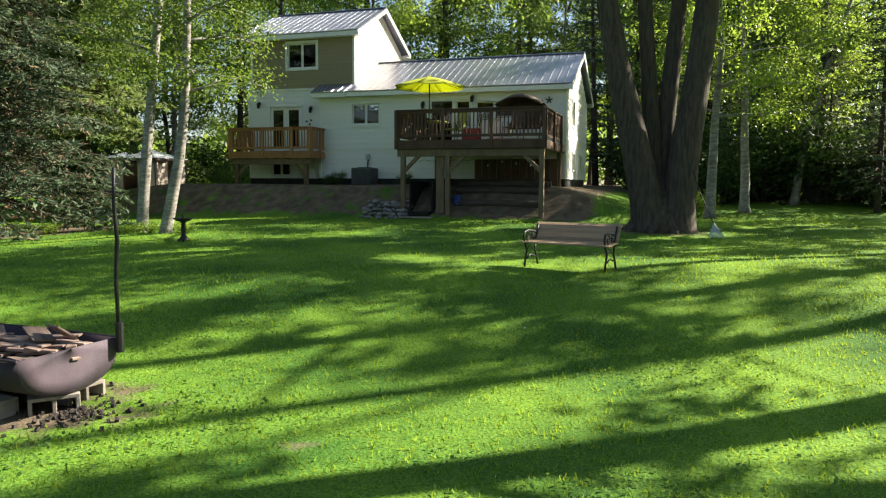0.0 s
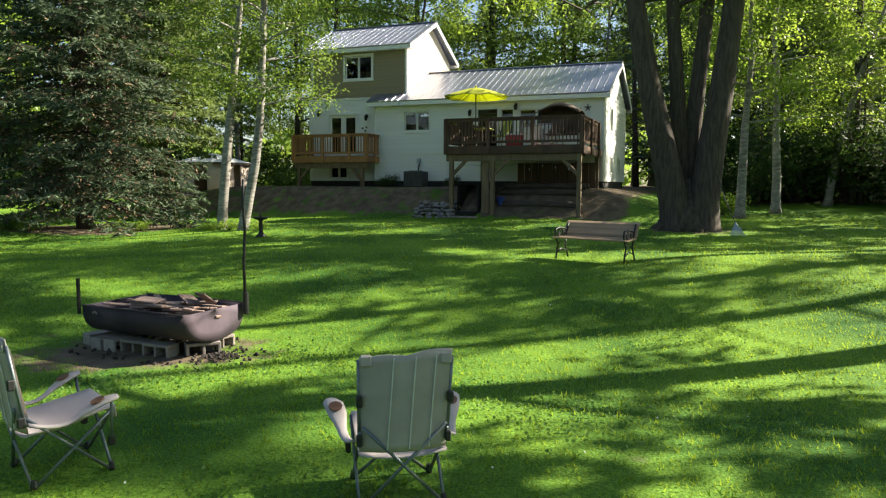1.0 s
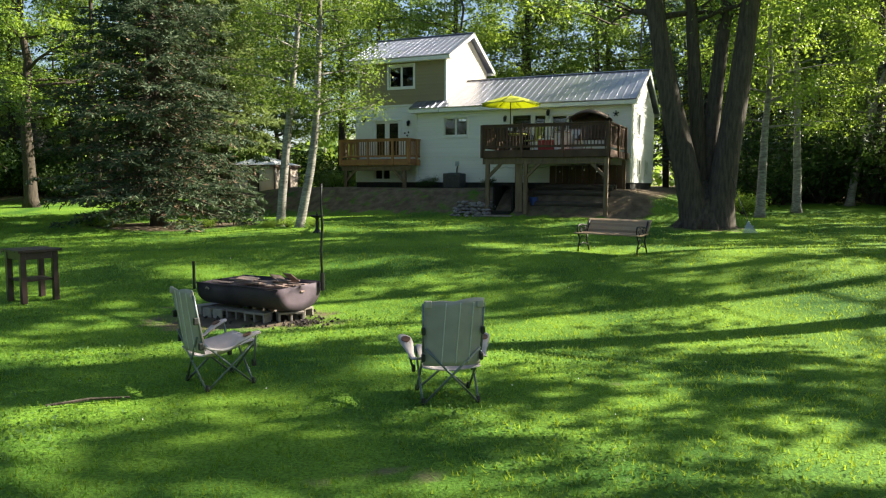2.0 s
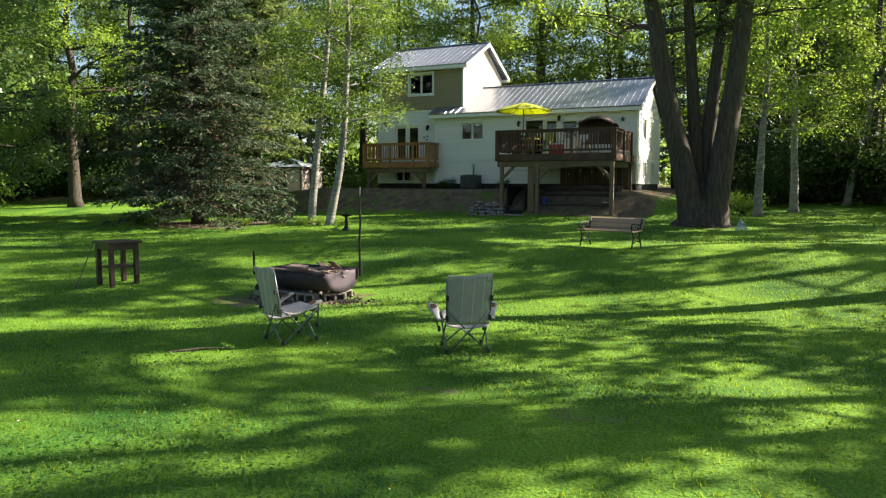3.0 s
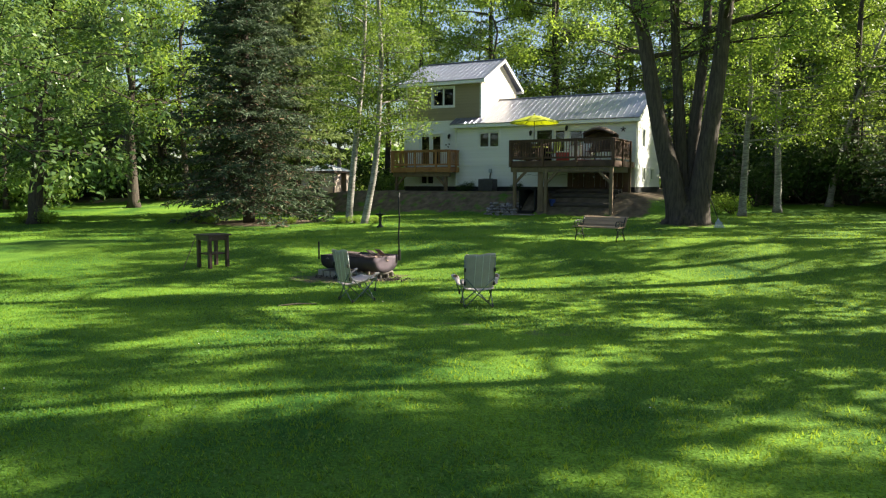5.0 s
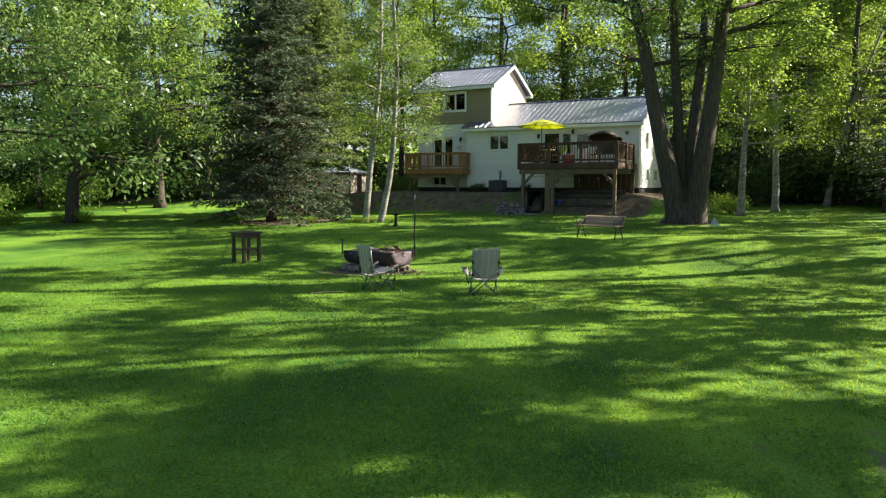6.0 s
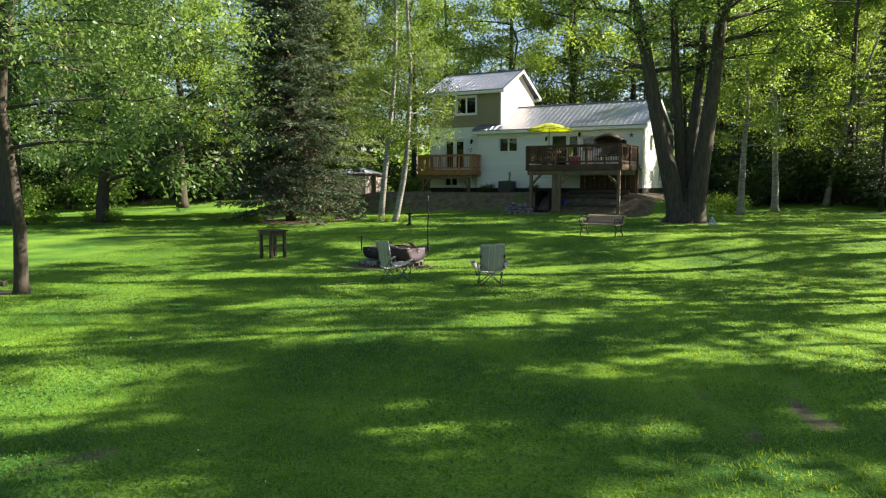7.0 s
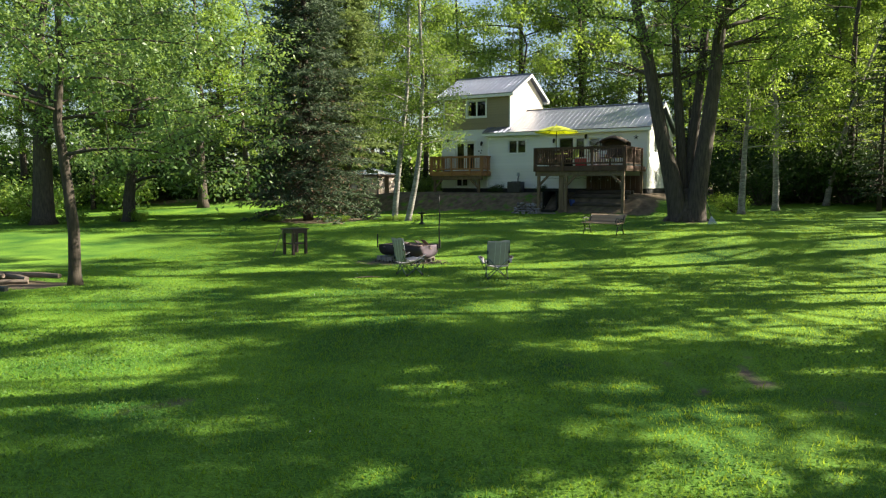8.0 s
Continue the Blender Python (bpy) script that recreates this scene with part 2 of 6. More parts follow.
def ground_material():
    m = bpy.data.materials.new("lawn_ground")
    m.use_nodes = True
    nt = m.node_tree
    b = nt.nodes["Principled BSDF"]
    tc = nt.nodes.new("ShaderNodeTexCoord")

    def noise_ramp(scale, detail, p0, p1, c0, c1):
        n = nt.nodes.new("ShaderNodeTexNoise")
        n.inputs["Scale"].default_value, n.inputs["Detail"].default_value = scale, detail
        nt.links.new(tc.outputs["Object"], n.inputs["Vector"])
        r = nt.nodes.new("ShaderNodeValToRGB")
        r.color_ramp.elements[0].position, r.color_ramp.elements[1].position = p0, p1
        r.color_ramp.elements[0].color, r.color_ramp.elements[1].color = (*c0, 1), (*c1, 1)
        nt.links.new(n.outputs[0], r.inputs[0])
        return n, r

    _, broad = noise_ramp(0.45, 5, 0.35, 0.65, (0.042, 0.12, 0.018), (0.165, 0.29, 0.032))
    nf, fine = noise_ramp(38.0, 5, 0.3, 0.7, (0.45, 0.5, 0.4), (1.25, 1.25, 1.2))
    mul = nt.nodes.new("ShaderNodeMixRGB")
    mul.blend_type = "MULTIPLY"
    mul.inputs[0].default_value = 1.0
    nt.links.new(broad.outputs[0], mul.inputs[1])
    nt.links.new(fine.outputs[0], mul.inputs[2])
    _, soil = noise_ramp(3.0, 10, 0.25, 0.75, (0.065, 0.05, 0.036), (0.2, 0.155, 0.11))
    at = nt.nodes.new("ShaderNodeAttribute")
    at.attribute_name = "soil"
    ne, edge = noise_ramp(2.2, 6, 0.25, 0.75, (0, 0, 0), (1, 1, 1))
    comb = nt.nodes.new("ShaderNodeMath")
    comb.operation = "MULTIPLY_ADD"
    comb.inputs[1].default_value = 0.7
    nt.links.new(edge.outputs[0], comb.inputs[0])
    nt.links.new(at.outputs["Fac"], comb.inputs[2])
    cr = nt.nodes.new("ShaderNodeValToRGB")
    cr.color_ramp.elements[0].position, cr.color_ramp.elements[1].position = 0.72, 0.98
    nt.links.new(comb.outputs[0], cr.inputs[0])
    mx = nt.nodes.new("ShaderNodeMixRGB")
    nt.links.new(cr.outputs[0], mx.inputs[0])
    nt.links.new(mul.outputs[0], mx.inputs[1])
    nt.links.new(soil.outputs[0], mx.inputs[2])
    nt.links.new(mx.outputs[0], b.inputs["Base Color"])
    b.inputs["Roughness"].default_value = 0.9
    b.inputs["Specular IOR Level"].default_value = 0.15
    bp = nt.nodes.new("ShaderNodeBump")
    bp.inputs["Strength"].default_value, bp.inputs["Distance"].default_value = 0.6, 0.03
    nt.links.new(nf.outputs[0], bp.inputs["Height"])
    nt.links.new(bp.outputs[0], b.inputs["Normal"])
    return m


LAWN = ground_material()


# ---- mesh helpers ----
class Geo:
    """Collects boxes and tubes, then becomes one mesh."""

    def __init__(self):
        self.v, self.f = [], []

    def box(self, c, s, rot=None):
        k = len(self.v)
        for dz in (-0.5, 0.5):
            for dx, dy in ((-0.5, -0.5), (0.5, -0.5), (0.5, 0.5), (-0.5, 0.5)):
                p = Vector((dx * s[0], dy * s[1], dz * s[2]))
                if rot is not None:
                    p = rot @ p
                self.v.append((p.x + c[0], p.y + c[1], p.z + c[2]))
        for q in ((3, 2, 1, 0), (4, 5, 6, 7), (0, 1, 5, 4), (1, 2, 6, 5), (2, 3, 7, 6), (3, 0, 4, 7)):
            self.f.append(tuple(k + i for i in q))
        return self

    def span(self, a, b, w, h):
        """A bar of section w x h from a to b."""
        a, b = Vector(a), Vector(b)
        d = b - a
        rot = d.to_track_quat("X", "Z").to_matrix()
        return self.box((a + b) / 2, (d.length, w, h), rot)

    def tube(self, pts, rad, n=8, wob=0.0, rng=None):
        k = len(self.v)
        pts = [Vector(p) for p in pts]
        up = Vector((0.3, 0.9, 0.1)).normalized()
        for i, p in enumerate(pts):
            d = (pts[min(i + 1, len(pts) - 1)] - pts[max(i - 1, 0)]).normalized()
            if abs(d.dot(up)) > 0.95:
                up = Vector((1, 0, 0))
            a = d.cross(up).normalized()
            b = d.cross(a)
            r = rad[i] if hasattr(rad, "__len__") else rad
            for j in range(n):
                w = 1 + (wob * (rng.random() - 0.5) if rng else 0)
                t = 2 * math.pi * j / n
                self.v.append(tuple(p + (a * math.cos(t) + b * math.sin(t)) * r * w))
        for i in range(len(pts) - 1):
            for j in range(n):
                q = k + i * n
                self.f.append((q + j, q + (j + 1) % n, q + n + (j + 1) % n, q + n + j))
        self.f.append(tuple(k + j for j in reversed(range(n))))
        self.f.append(tuple(k + (len(pts) - 1) * n + j for j in range(n)))
        return self

    def lathe(self, prof, n=20, c=(0, 0, 0)):
        k = len(self.v)
        for r, z in prof:
            for j in range(n):
                t = 2 * math.pi * j / n
                self.v.append((c[0] + r * math.cos(t), c[1] + r * math.sin(t), c[2] + z))
        for i in range(len(prof) - 1):
            for j in range(n):
                q = k + i * n
                self.f.append((q + j, q + (j + 1) % n, q + n + (j + 1) % n, q + n + j))
        self.f.append(tuple(k + j for j in reversed(range(n))))
        self.f.append(tuple(k + (len(prof) - 1) * n + j for j in range(n)))
        return self

    def grid(self, pts):
        """A sheet from rows of points."""
        k, n = len(self.v), len(pts[0])
        for row in pts:
            self.v.extend(tuple(p) for p in row)
        for i in range(len(pts) - 1):
            for j in range(n - 1):
                q = k + i * n + j
                self.f.append((q, q + 1, q + n + 1, q + n))
        return self

    def mesh(self, name, bevel=0.0, smooth=False, thick=0.0):
        me = bpy.data.meshes.new(name)
        me.from_pydata(self.v, [], self.f)
        if bevel or thick:
            bm = bmesh.new()
            bm.from_mesh(me)
            if thick:
                bmesh.ops.recalc_face_normals(bm, faces=bm.faces)
                bmesh.ops.solidify(bm, geom=bm.faces[:], thickness=thick)
            if bevel:
                bmesh.ops.bevel(bm, geom=bm.edges[:], offset=bevel, segments=1, affect="EDGES")
            bm.to_mesh(me)
            bm.free()
        if smooth:
            me.polygons.foreach_set("use_smooth", [True] * len(me.polygons))
        me.update()
        return me


def part(name, me, mat, parent, label="", at=None):
    if mat is not None and not me.materials:
        me.materials.append(mat)
    ob = new(name, me)
    ob.parent = parent
    if at is not None:
        ob.matrix_local = at
    if label:
        ob["label"] = label
    return ob


def thing(name, label, category, m=None, group="", kind=""):
    ob = new(name)
    ob.empty_display_size = 0.2
    if m is not None:
        ob.matrix_world = m
    return tagged(ob, label, category, group, kind)


def solo(name, me, mat, label, category, m=None, group="", kind=""):
    if not me.materials:
        me.materials.append(mat)
    ob = new(name, me)
    if m is not None:
        ob.matrix_world = m
    return tagged(ob, label, category, group, kind)


def np_mesh(name, v, f):
    """A mesh from arrays: vertices (n, 3) and faces (m, k)."""
    v, f = np.asarray(v, dtype=np.float32), np.asarray(f, dtype=np.int32)
    me = bpy.data.meshes.new(name)
    me.vertices.add(len(v))
    me.vertices.foreach_set("co", v.ravel())
    k = f.shape[1]
    me.loops.add(f.size)
    me.loops.foreach_set("vertex_index", f.ravel())
    me.polygons.add(len(f))
    me.polygons.foreach_set("loop_start", np.arange(len(f), dtype=np.int32) * k)
    me.polygons.foreach_set("loop_total", np.full(len(f), k, dtype=np.int32))
    me.update(calc_edges=True)
    me.validate()
    return me


# ---- the lie of the land ----
HOUSE_AT, HOUSE_TURN = (-4.224, 29.44), radians(18)
HM = pose(HOUSE_AT[0], HOUSE_AT[1], 0, 0, 0, -18)


def ss(v, a, b):
    t = np.clip((np.asarray(v, dtype=float) - a) / (b - a), 0, 1)
    return t * t * (3 - 2 * t)


def to_house(x, y):
    dx, dy = np.asarray(x) - HOUSE_AT[0], np.asarray(y) - HOUSE_AT[1]
    c, s = math.cos(HOUSE_TURN), math.sin(HOUSE_TURN)
    return dx * c - dy * s, dx * s + dy * c


def ground_z(x, y):
    x, y = np.asarray(x, dtype=float), np.asarray(y, dtype=float)
    low = ss(x, -7.0, -5.0)      # the lawn dips round the fire pit before it climbs
    z = 0.14 * (1 - ss(y, -2.5, 2.0)) + 0.04 - 0.06 * low * ss(y, 3.0, 5.5)
    z = z + (0.5 * (1 - low) * ss(y, 4.5, 11.5) + 0.55 * low * ss(y, 6.2, 12.2)) * (0.35 + 0.65 * ss(x, -14, -3)) + 0.22 * ss(y, 14, 24) + 0.12 * ss(x, 2, 7) * ss(y, 4, 8) * (1 - ss(y, 10, 18))
    z = z + 0.45 * ss(y, 24, 34)
    u, n = to_house(x, y)
    rise = ss(n, -4.6, -2.3) * (1 - ss(u, 8.6, 13.5)) * (0.3 + 0.7 * ss(u, -13, -6))
    z = z + rise * np.maximum(1.86 - z, 0)
    z = z + 0.025 * np.sin(x * 0.9 + 0.7 * np.sin(y * 0.6)) * np.cos(y * 0.8)
    return z


def gz(x, y):
    return float(ground_z(x, y))


THIN_SPOTS = ((-1.4, 4.7), (-0.9, 5.1), (0.9, -0.5), (-0.9, -2.1), (-2.4, -9.3), (-2.1, -9.1), (1.9, -6.7), (-2.5, -9.8), (-1.4, -4.4), (2.9, -6.5))
FURROWS = ((2.72, -5.75, 3.02, -6.9, 0.1), (3.02, -6.9, 3.2, -7.6, 0.13), (4.0, -5.6, 3.8, -6.5, 0.14), (3.8, -6.5, 3.85, -7.1, 0.26))
PIT, PIT_TURN = (-3.9, 6.22), -21.0


def soil_mask(x, y):
    x, y = np.asarray(x, dtype=float), np.asarray(y, dtype=float)
    u, n = to_house(x, y)
    s = 0.95 * np.exp(-(((x - PIT[0] + 0.15) / 1.55) ** 2 + ((y - PIT[1] + 0.3) / 0.95) ** 2))
    s = np.maximum(s, np.exp(-(((x + 13.4) / 3.4) ** 2 + ((y - 21.6) / 2.3) ** 2) ** 2))
    s = np.maximum(s, (0.66 + 0.24 * ss(u, 3, 5)) * ss(n, -4.7, -3.9) * (1 - ss(n, 9, 12)) * (1 - ss(u, 9.8, 11.4)) * ss(u, -12, -9))
    s = np.maximum(s, 0.75 * ss(y, 30, 36))
    s = np.maximum(s, 0.7 * ss(y - 0.35 * x, 25.5, 28) * ss(x, 9, 11))
    s = np.maximum(s, 0.8 * np.exp(-(((x + 10.6) / 1.3) ** 2 + ((y + 2.0) / 0.8) ** 2) ** 2))
    s = np.maximum(s, 0.6 * np.exp(-(((x - 6.0) / 1.5) ** 2 + ((y - 19.2) / 1.2) ** 2) ** 2))
    s = np.maximum(s, 0.42 * np.exp(-(((x - 4.6) / 0.45) ** 2 + ((y + 7.7) / 0.6) ** 2)))
    s = np.maximum(s, 0.42 * np.exp(-(((x + 1.3) / 0.55) ** 2 + ((y - 4.2) / 0.3) ** 2)))
    s = np.maximum(s, 0.38 * np.exp(-(((x + 0.6) / 0.9) ** 2 + ((y - 0.2) / 0.5) ** 2)))
    s = np.maximum(s, 0.36 * np.exp(-(((x - 1.2) / 0.6) ** 2 + ((y - 3.0) / 0.35) ** 2)))
    for ax, ay, bx, by, w in FURROWS:      # ragged furrows where the turf is torn
        t = np.clip(((x - ax) * (bx - ax) + (y - ay) * (by - ay)) / ((bx - ax) ** 2 + (by - ay) ** 2), 0, 1)
        d = np.hypot(x - ax - t * (bx - ax), y - ay - t * (by - ay))
        s = np.maximum(s, 0.62 * np.exp(-(d / w) ** 2))
    for k, (px, py) in enumerate(THIN_SPOTS):      # thin, dry places in the turf
        s = np.maximum(s, (0.36 + 0.03 * (k % 3)) * np.exp(-(((x - px) / (0.35 + 0.1 * (k % 4))) ** 2 + ((y - py) / 0.28) ** 2)))
    return s


def build_ground():
    def axis(lo, hi, step):
        core = np.arange(lo, hi + 1e-6, step)
        far = 1.3 ** np.arange(4, 26)
        far = far[far < 900]
        return np.concatenate([(lo - far)[::-1], core, hi + far])
    xs, ys = axis(-34, 24, 0.3), axis(-18, 42, 0.3)
    X, Y = np.meshgrid(xs, ys)
    Z = ground_z(X, Y)
    v = np.stack([X, Y, Z], -1).reshape(-1, 3)
    i = np.arange(len(ys) - 1)[:, None] * len(xs) + np.arange(len(xs) - 1)[None, :]
    f = np.stack([i, i + 1, i + len(xs) + 1, i + len(xs)], -1).reshape(-1, 4)
    me = np_mesh("ground", v, f)
    me.polygons.foreach_set("use_smooth", [True] * len(me.polygons))
    a = me.attributes.new("soil", "FLOAT", "POINT")
    a.data.foreach_set("value", soil_mask(v[:, 0], v[:, 1]).astype(np.float32))
    solo("ground", me, LAWN, "mown green lawn with bare brown soil patches", "ground", kind="structure")


build_ground()


# ---- the house ----
house = thing("house", "white two-storey house with tan upper storey and metal roof", "house", HM)


def minus(a, b, holes):
    """The stretches of a..b that are left between holes."""
    out, x = [], a
    for h0, h1 in sorted(holes):
        if h0 > x:
            out.append((x, min(h0, b)))
        x = max(x, h1)
    if x < b:
        out.append((x, b))
    return [(p, q) for p, q in out if q - p > 0.02]


BOARD = Geo().box((0, 0, 0), (1, 0.016, 1)).mesh("siding_board")


def sided_wall(name, length, z0, z1, holes, mat, m, lap=0.2, depth=0.16, gable=None, label=""):
    """A wall along local x with its outer face at y = 0, real openings (x0, x1, z0, z1), and lapped boards."""
    g = Geo()
    zs = sorted({z0, z1, *[h[2] for h in holes], *[h[3] for h in holes]})
    for a, b in zip(zs, zs[1:]):
        mid = (a + b) / 2
        for p, q in minus(0, length, [(h[0], h[1]) for h in holes if h[2] < mid < h[3]]):
            g.box(((p + q) / 2, depth / 2, mid), (q - p, depth, b - a))
    if gable:
        k = len(g.v)
        px, pz = gable
        for y in (0, depth):
            g.v.extend([(0, y, z1), (length, y, z1), (px, y, pz)])
        g.f.extend([(k, k + 1, k + 2), (k + 5, k + 4, k + 3), (k, k + 3, k + 4, k + 1), (k + 1, k + 4, k + 5, k + 2), (k + 2, k + 5, k + 3, k)])
    wall = part(name, g.mesh(name), mat, house, label, m)
    z = z0
    top = gable[1] if gable else z1
    if not BOARD.materials:
        BOARD.materials.append(None)
    while z < top - 0.03:
        h = min(lap, top - z)
        mid = z + h / 2
        a, b = 0.0, length
        if gable and mid > z1:
            t = (z + h - z1) / (gable[1] - z1)
            a, b = gable[0] * t, length + (gable[0] - length) * t
        for p, q in minus(a, b, [(h_[0], h_[1]) for h_ in holes if h_[2] < mid + 0.04 and h_[3] > mid - 0.04]):
            ob = part("siding_board", BOARD, None, wall, at=Matrix.Translation(((p + q) / 2, -0.014, mid)) @ Matrix.Rotation(radians(-3.2), 4, "X") @ Matrix.Diagonal((q - p, 1, h + 0.012, 1)))
            ob.material_slots[0].link = "OBJECT"
            ob.material_slots[0].material = mat
        z += lap
    return wall


def window(name, x0, x1, z0, z1, y, m, halves=2, casing=0.09, label="white sliding window with dark panes", frame_mat=None, stile=0.045):
    """Casing proud of the wall, sash frames, one pane in each half."""
    w = part(name, Geo().box(((x0 + x1) / 2, y + 0.06, z0 - 0.02), (x1 - x0 + 0.06, 0.14, 0.03)).mesh("sill", 0.004), WHITE_TRIM, house, label, m)
    fm = frame_mat or WHITE_TRIM
    g = Geo()
    c = casing
    g.box(((x0 + x1) / 2, y - 0.03, z1 + c / 2), (x1 - x0 + 2 * c, 0.05, c)).box(((x0 + x1) / 2, y - 0.03, z0 - c / 2), (x1 - x0 + 2 * c, 0.05, c))
    g.box((x0 - c / 2, y - 0.03, (z0 + z1) / 2), (c, 0.05, z1 - z0)).box((x1 + c / 2, y - 0.03, (z0 + z1) / 2), (c, 0.05, z1 - z0))
    part("casing", g.mesh("casing", 0.006), WHITE_TRIM, w)
    step = (x1 - x0) / halves
    for i in range(halves):
        a, b = x0 + i * step, x0 + (i + 1) * step
        yy = y + 0.03 + 0.03 * (i % 2)
        s = stile
        g = Geo()
        g.box(((a + b) / 2, yy, z1 - s / 2), (b - a, 0.04, s)).box(((a + b) / 2, yy, z0 + s / 2), (b - a, 0.04, s))
        g.box((a + s / 2, yy, (z0 + z1) / 2), (s, 0.04, z1 - z0 - 2 * s)).box((b - s / 2, yy, (z0 + z1) / 2), (s, 0.04, z1 - z0 - 2 * s))
        part("sash", g.mesh("sash", 0.004), fm, w)
        pane = part("pane", Geo().box(((a + b) / 2, yy, (z0 + z1) / 2), (b - a - 2 * s, 0.006, z1 - z0 - 2 * s)).mesh("pane"), GLASS, w)
    return w


BASE, EAVE, STEP = 2.12, 5.45, 0.45
I = Matrix.Identity(4)
# front of the long part: x from -0.9 to 9.2
front_holes = [(0.56, 1.72, 4.27, 5.1), (3.95, 4.8, 3.36, 5.1), (4.95, 5.5, 3.9, 5.1), (5.75, 7.15, 3.36, 5.05)]
X0 = -0.92
sided_wall("wall_front", 9.2 - X0, BASE, EAVE, [(a - X0, b - X0, c, d) for a, b, c, d in front_holes], WHITE_SIDING, Matrix.Translation((X0, 0, 0)))
for i, (a, b, c, d) in enumerate(front_holes):
    window("door" if i in (1, 3) else "window", a, b, c, d, 0, I, 1 if i in (1, 2) else 2, label=("white sliding window with dark panes", "dark glazed deck door", "narrow dark window beside the deck door", "sliding glass door onto the deck")[i], frame_mat=DARK_TRIM if i == 1 else None)
# right gable end
sided_wall("wall_side", 6.0, BASE, EAVE, [(1.3, 1.9, 4.2, 5.1), (1.6, 2.1, 2.5, 3.1), (3.6, 4.2, 2.5, 3.1)], WHITE_SIDING, Matrix.Translation((9.2, 0, 0)) @ Matrix.Rotation(radians(90), 4, "Z"), gable=(3.0, 7.05))
ms = Matrix.Translation((9.2, 0, 0)) @ Matrix.Rotation(radians(90), 4, "Z")
for a, b, c, d in ((1.3, 1.9, 4.2, 5.1), (1.6, 2.1, 2.5, 3.1), (3.6, 4.2, 2.5, 3.1)):
    window("window", a, b, c, d, 0, ms, 1, label="small dark window in the gable end")
# lower left part, set back
LX = -4.55
left_holes = [(-3.5, -2.05, 3.25, 5.12), (-3.45, -2.6, 2.24, 2.8)]
sided_wall("wall_front", X0 - LX + 0.02, BASE, 5.8, [(a - LX, b - LX, c, d) for a, b, c, d in left_holes], WHITE_SIDING, Matrix.Translation((LX, STEP, 0)))
window("door", *left_holes[0], STEP, I, 2, 0.1, "white double glass doors onto the balcony", stile=0.12)
window("window", *left_holes[1], STEP, I, 2, 0.07, "small basement window under the balcony")
part("belt_board", Geo().box((1.6, -0.028, 3.28), (5.0, 0.03, 0.05)).mesh("belt_board"), WHITE_TRIM, house)
# upper storey
UX0, UX1, UZ0, UZ1 = -4.4, 0.45, 5.86, 8.02
sided_wall("wall_upper", UX1 - UX0, UZ0, UZ1, [(-2.62 - UX0, -1.3 - UX0, 6.72, 7.72)], TAN_SIDING, Matrix.Translation((UX0, STEP, 0)), lap=0.16, label="tan lapped siding")
window("window", -2.62, -1.3, 6.72, 7.72, STEP, I, 2, 0.11)
sided_wall("wall_upper_side", 5.2, UZ0, UZ1, [], CREAM_SIDING, Matrix.Translation((UX1, STEP, 0)) @ Matrix.Rotation(radians(90), 4, "Z"), lap=0.16, gable=(2.6, 9.5), label="cream lapped siding on the upper gable")
# plain walls behind and to the far side close the house; their dark colour stands in for dim rooms
g = Geo()
g.box((2.35, 6.06, 3.8), (13.7, 0.12, 3.4)).box((-4.5, 3.2, 4.0), (0.1, 5.5, 3.8)).box((-4.35, 3.05, 7.0), (0.1, 5.0, 2.2)).box((-1.97, 5.6, 7.0), (4.7, 0.1, 2.2))
part("wall_back", g.mesh("wall_back"), DARK_TRIM, house)
part("floor", Geo().box((2.3, 3.1, 3.2), (13.2, 5.7, 0.1)).box((-2, 3.1, 5.75), (4.6, 4.9, 0.1)).mesh("floor"), DARK_TRIM, house)
# foundation, corner boards, fascia
g = Geo().box((4.15, 0.1, 1.7), (10.0, 0.14, 0.86)).box((-2.75, STEP + 0.1, 1.7), (3.6, 0.14, 0.86)).box((9.1, 3.0, 1.7), (0.14, 5.7, 0.86))
part("foundation", g.mesh("foundation"), FOUNDATION, house, "dark concrete foundation band")
for x, y, z0, z1 in ((X0 + 0.02, -0.03, BASE, EAVE), (9.17, -0.035, BASE, EAVE), (LX + 0.04, STEP - 0.03, BASE, 5.8), (UX0 + 0.04, STEP - 0.03, UZ0, UZ1), (UX1 - 0.02, STEP - 0.035, UZ0, UZ1)):
    part("corner_board", Geo().box((x, y, (z0 + z1) / 2), (0.1, 0.05, z1 - z0)).mesh("corner_board", 0.005), WHITE_TRIM, house)
part("belt_board", Geo().box(((LX + X0) / 2, STEP - 0.035, 5.83), (X0 - LX, 0.05, 0.09)).mesh("belt_board", 0.005), WHITE_TRIM, house)


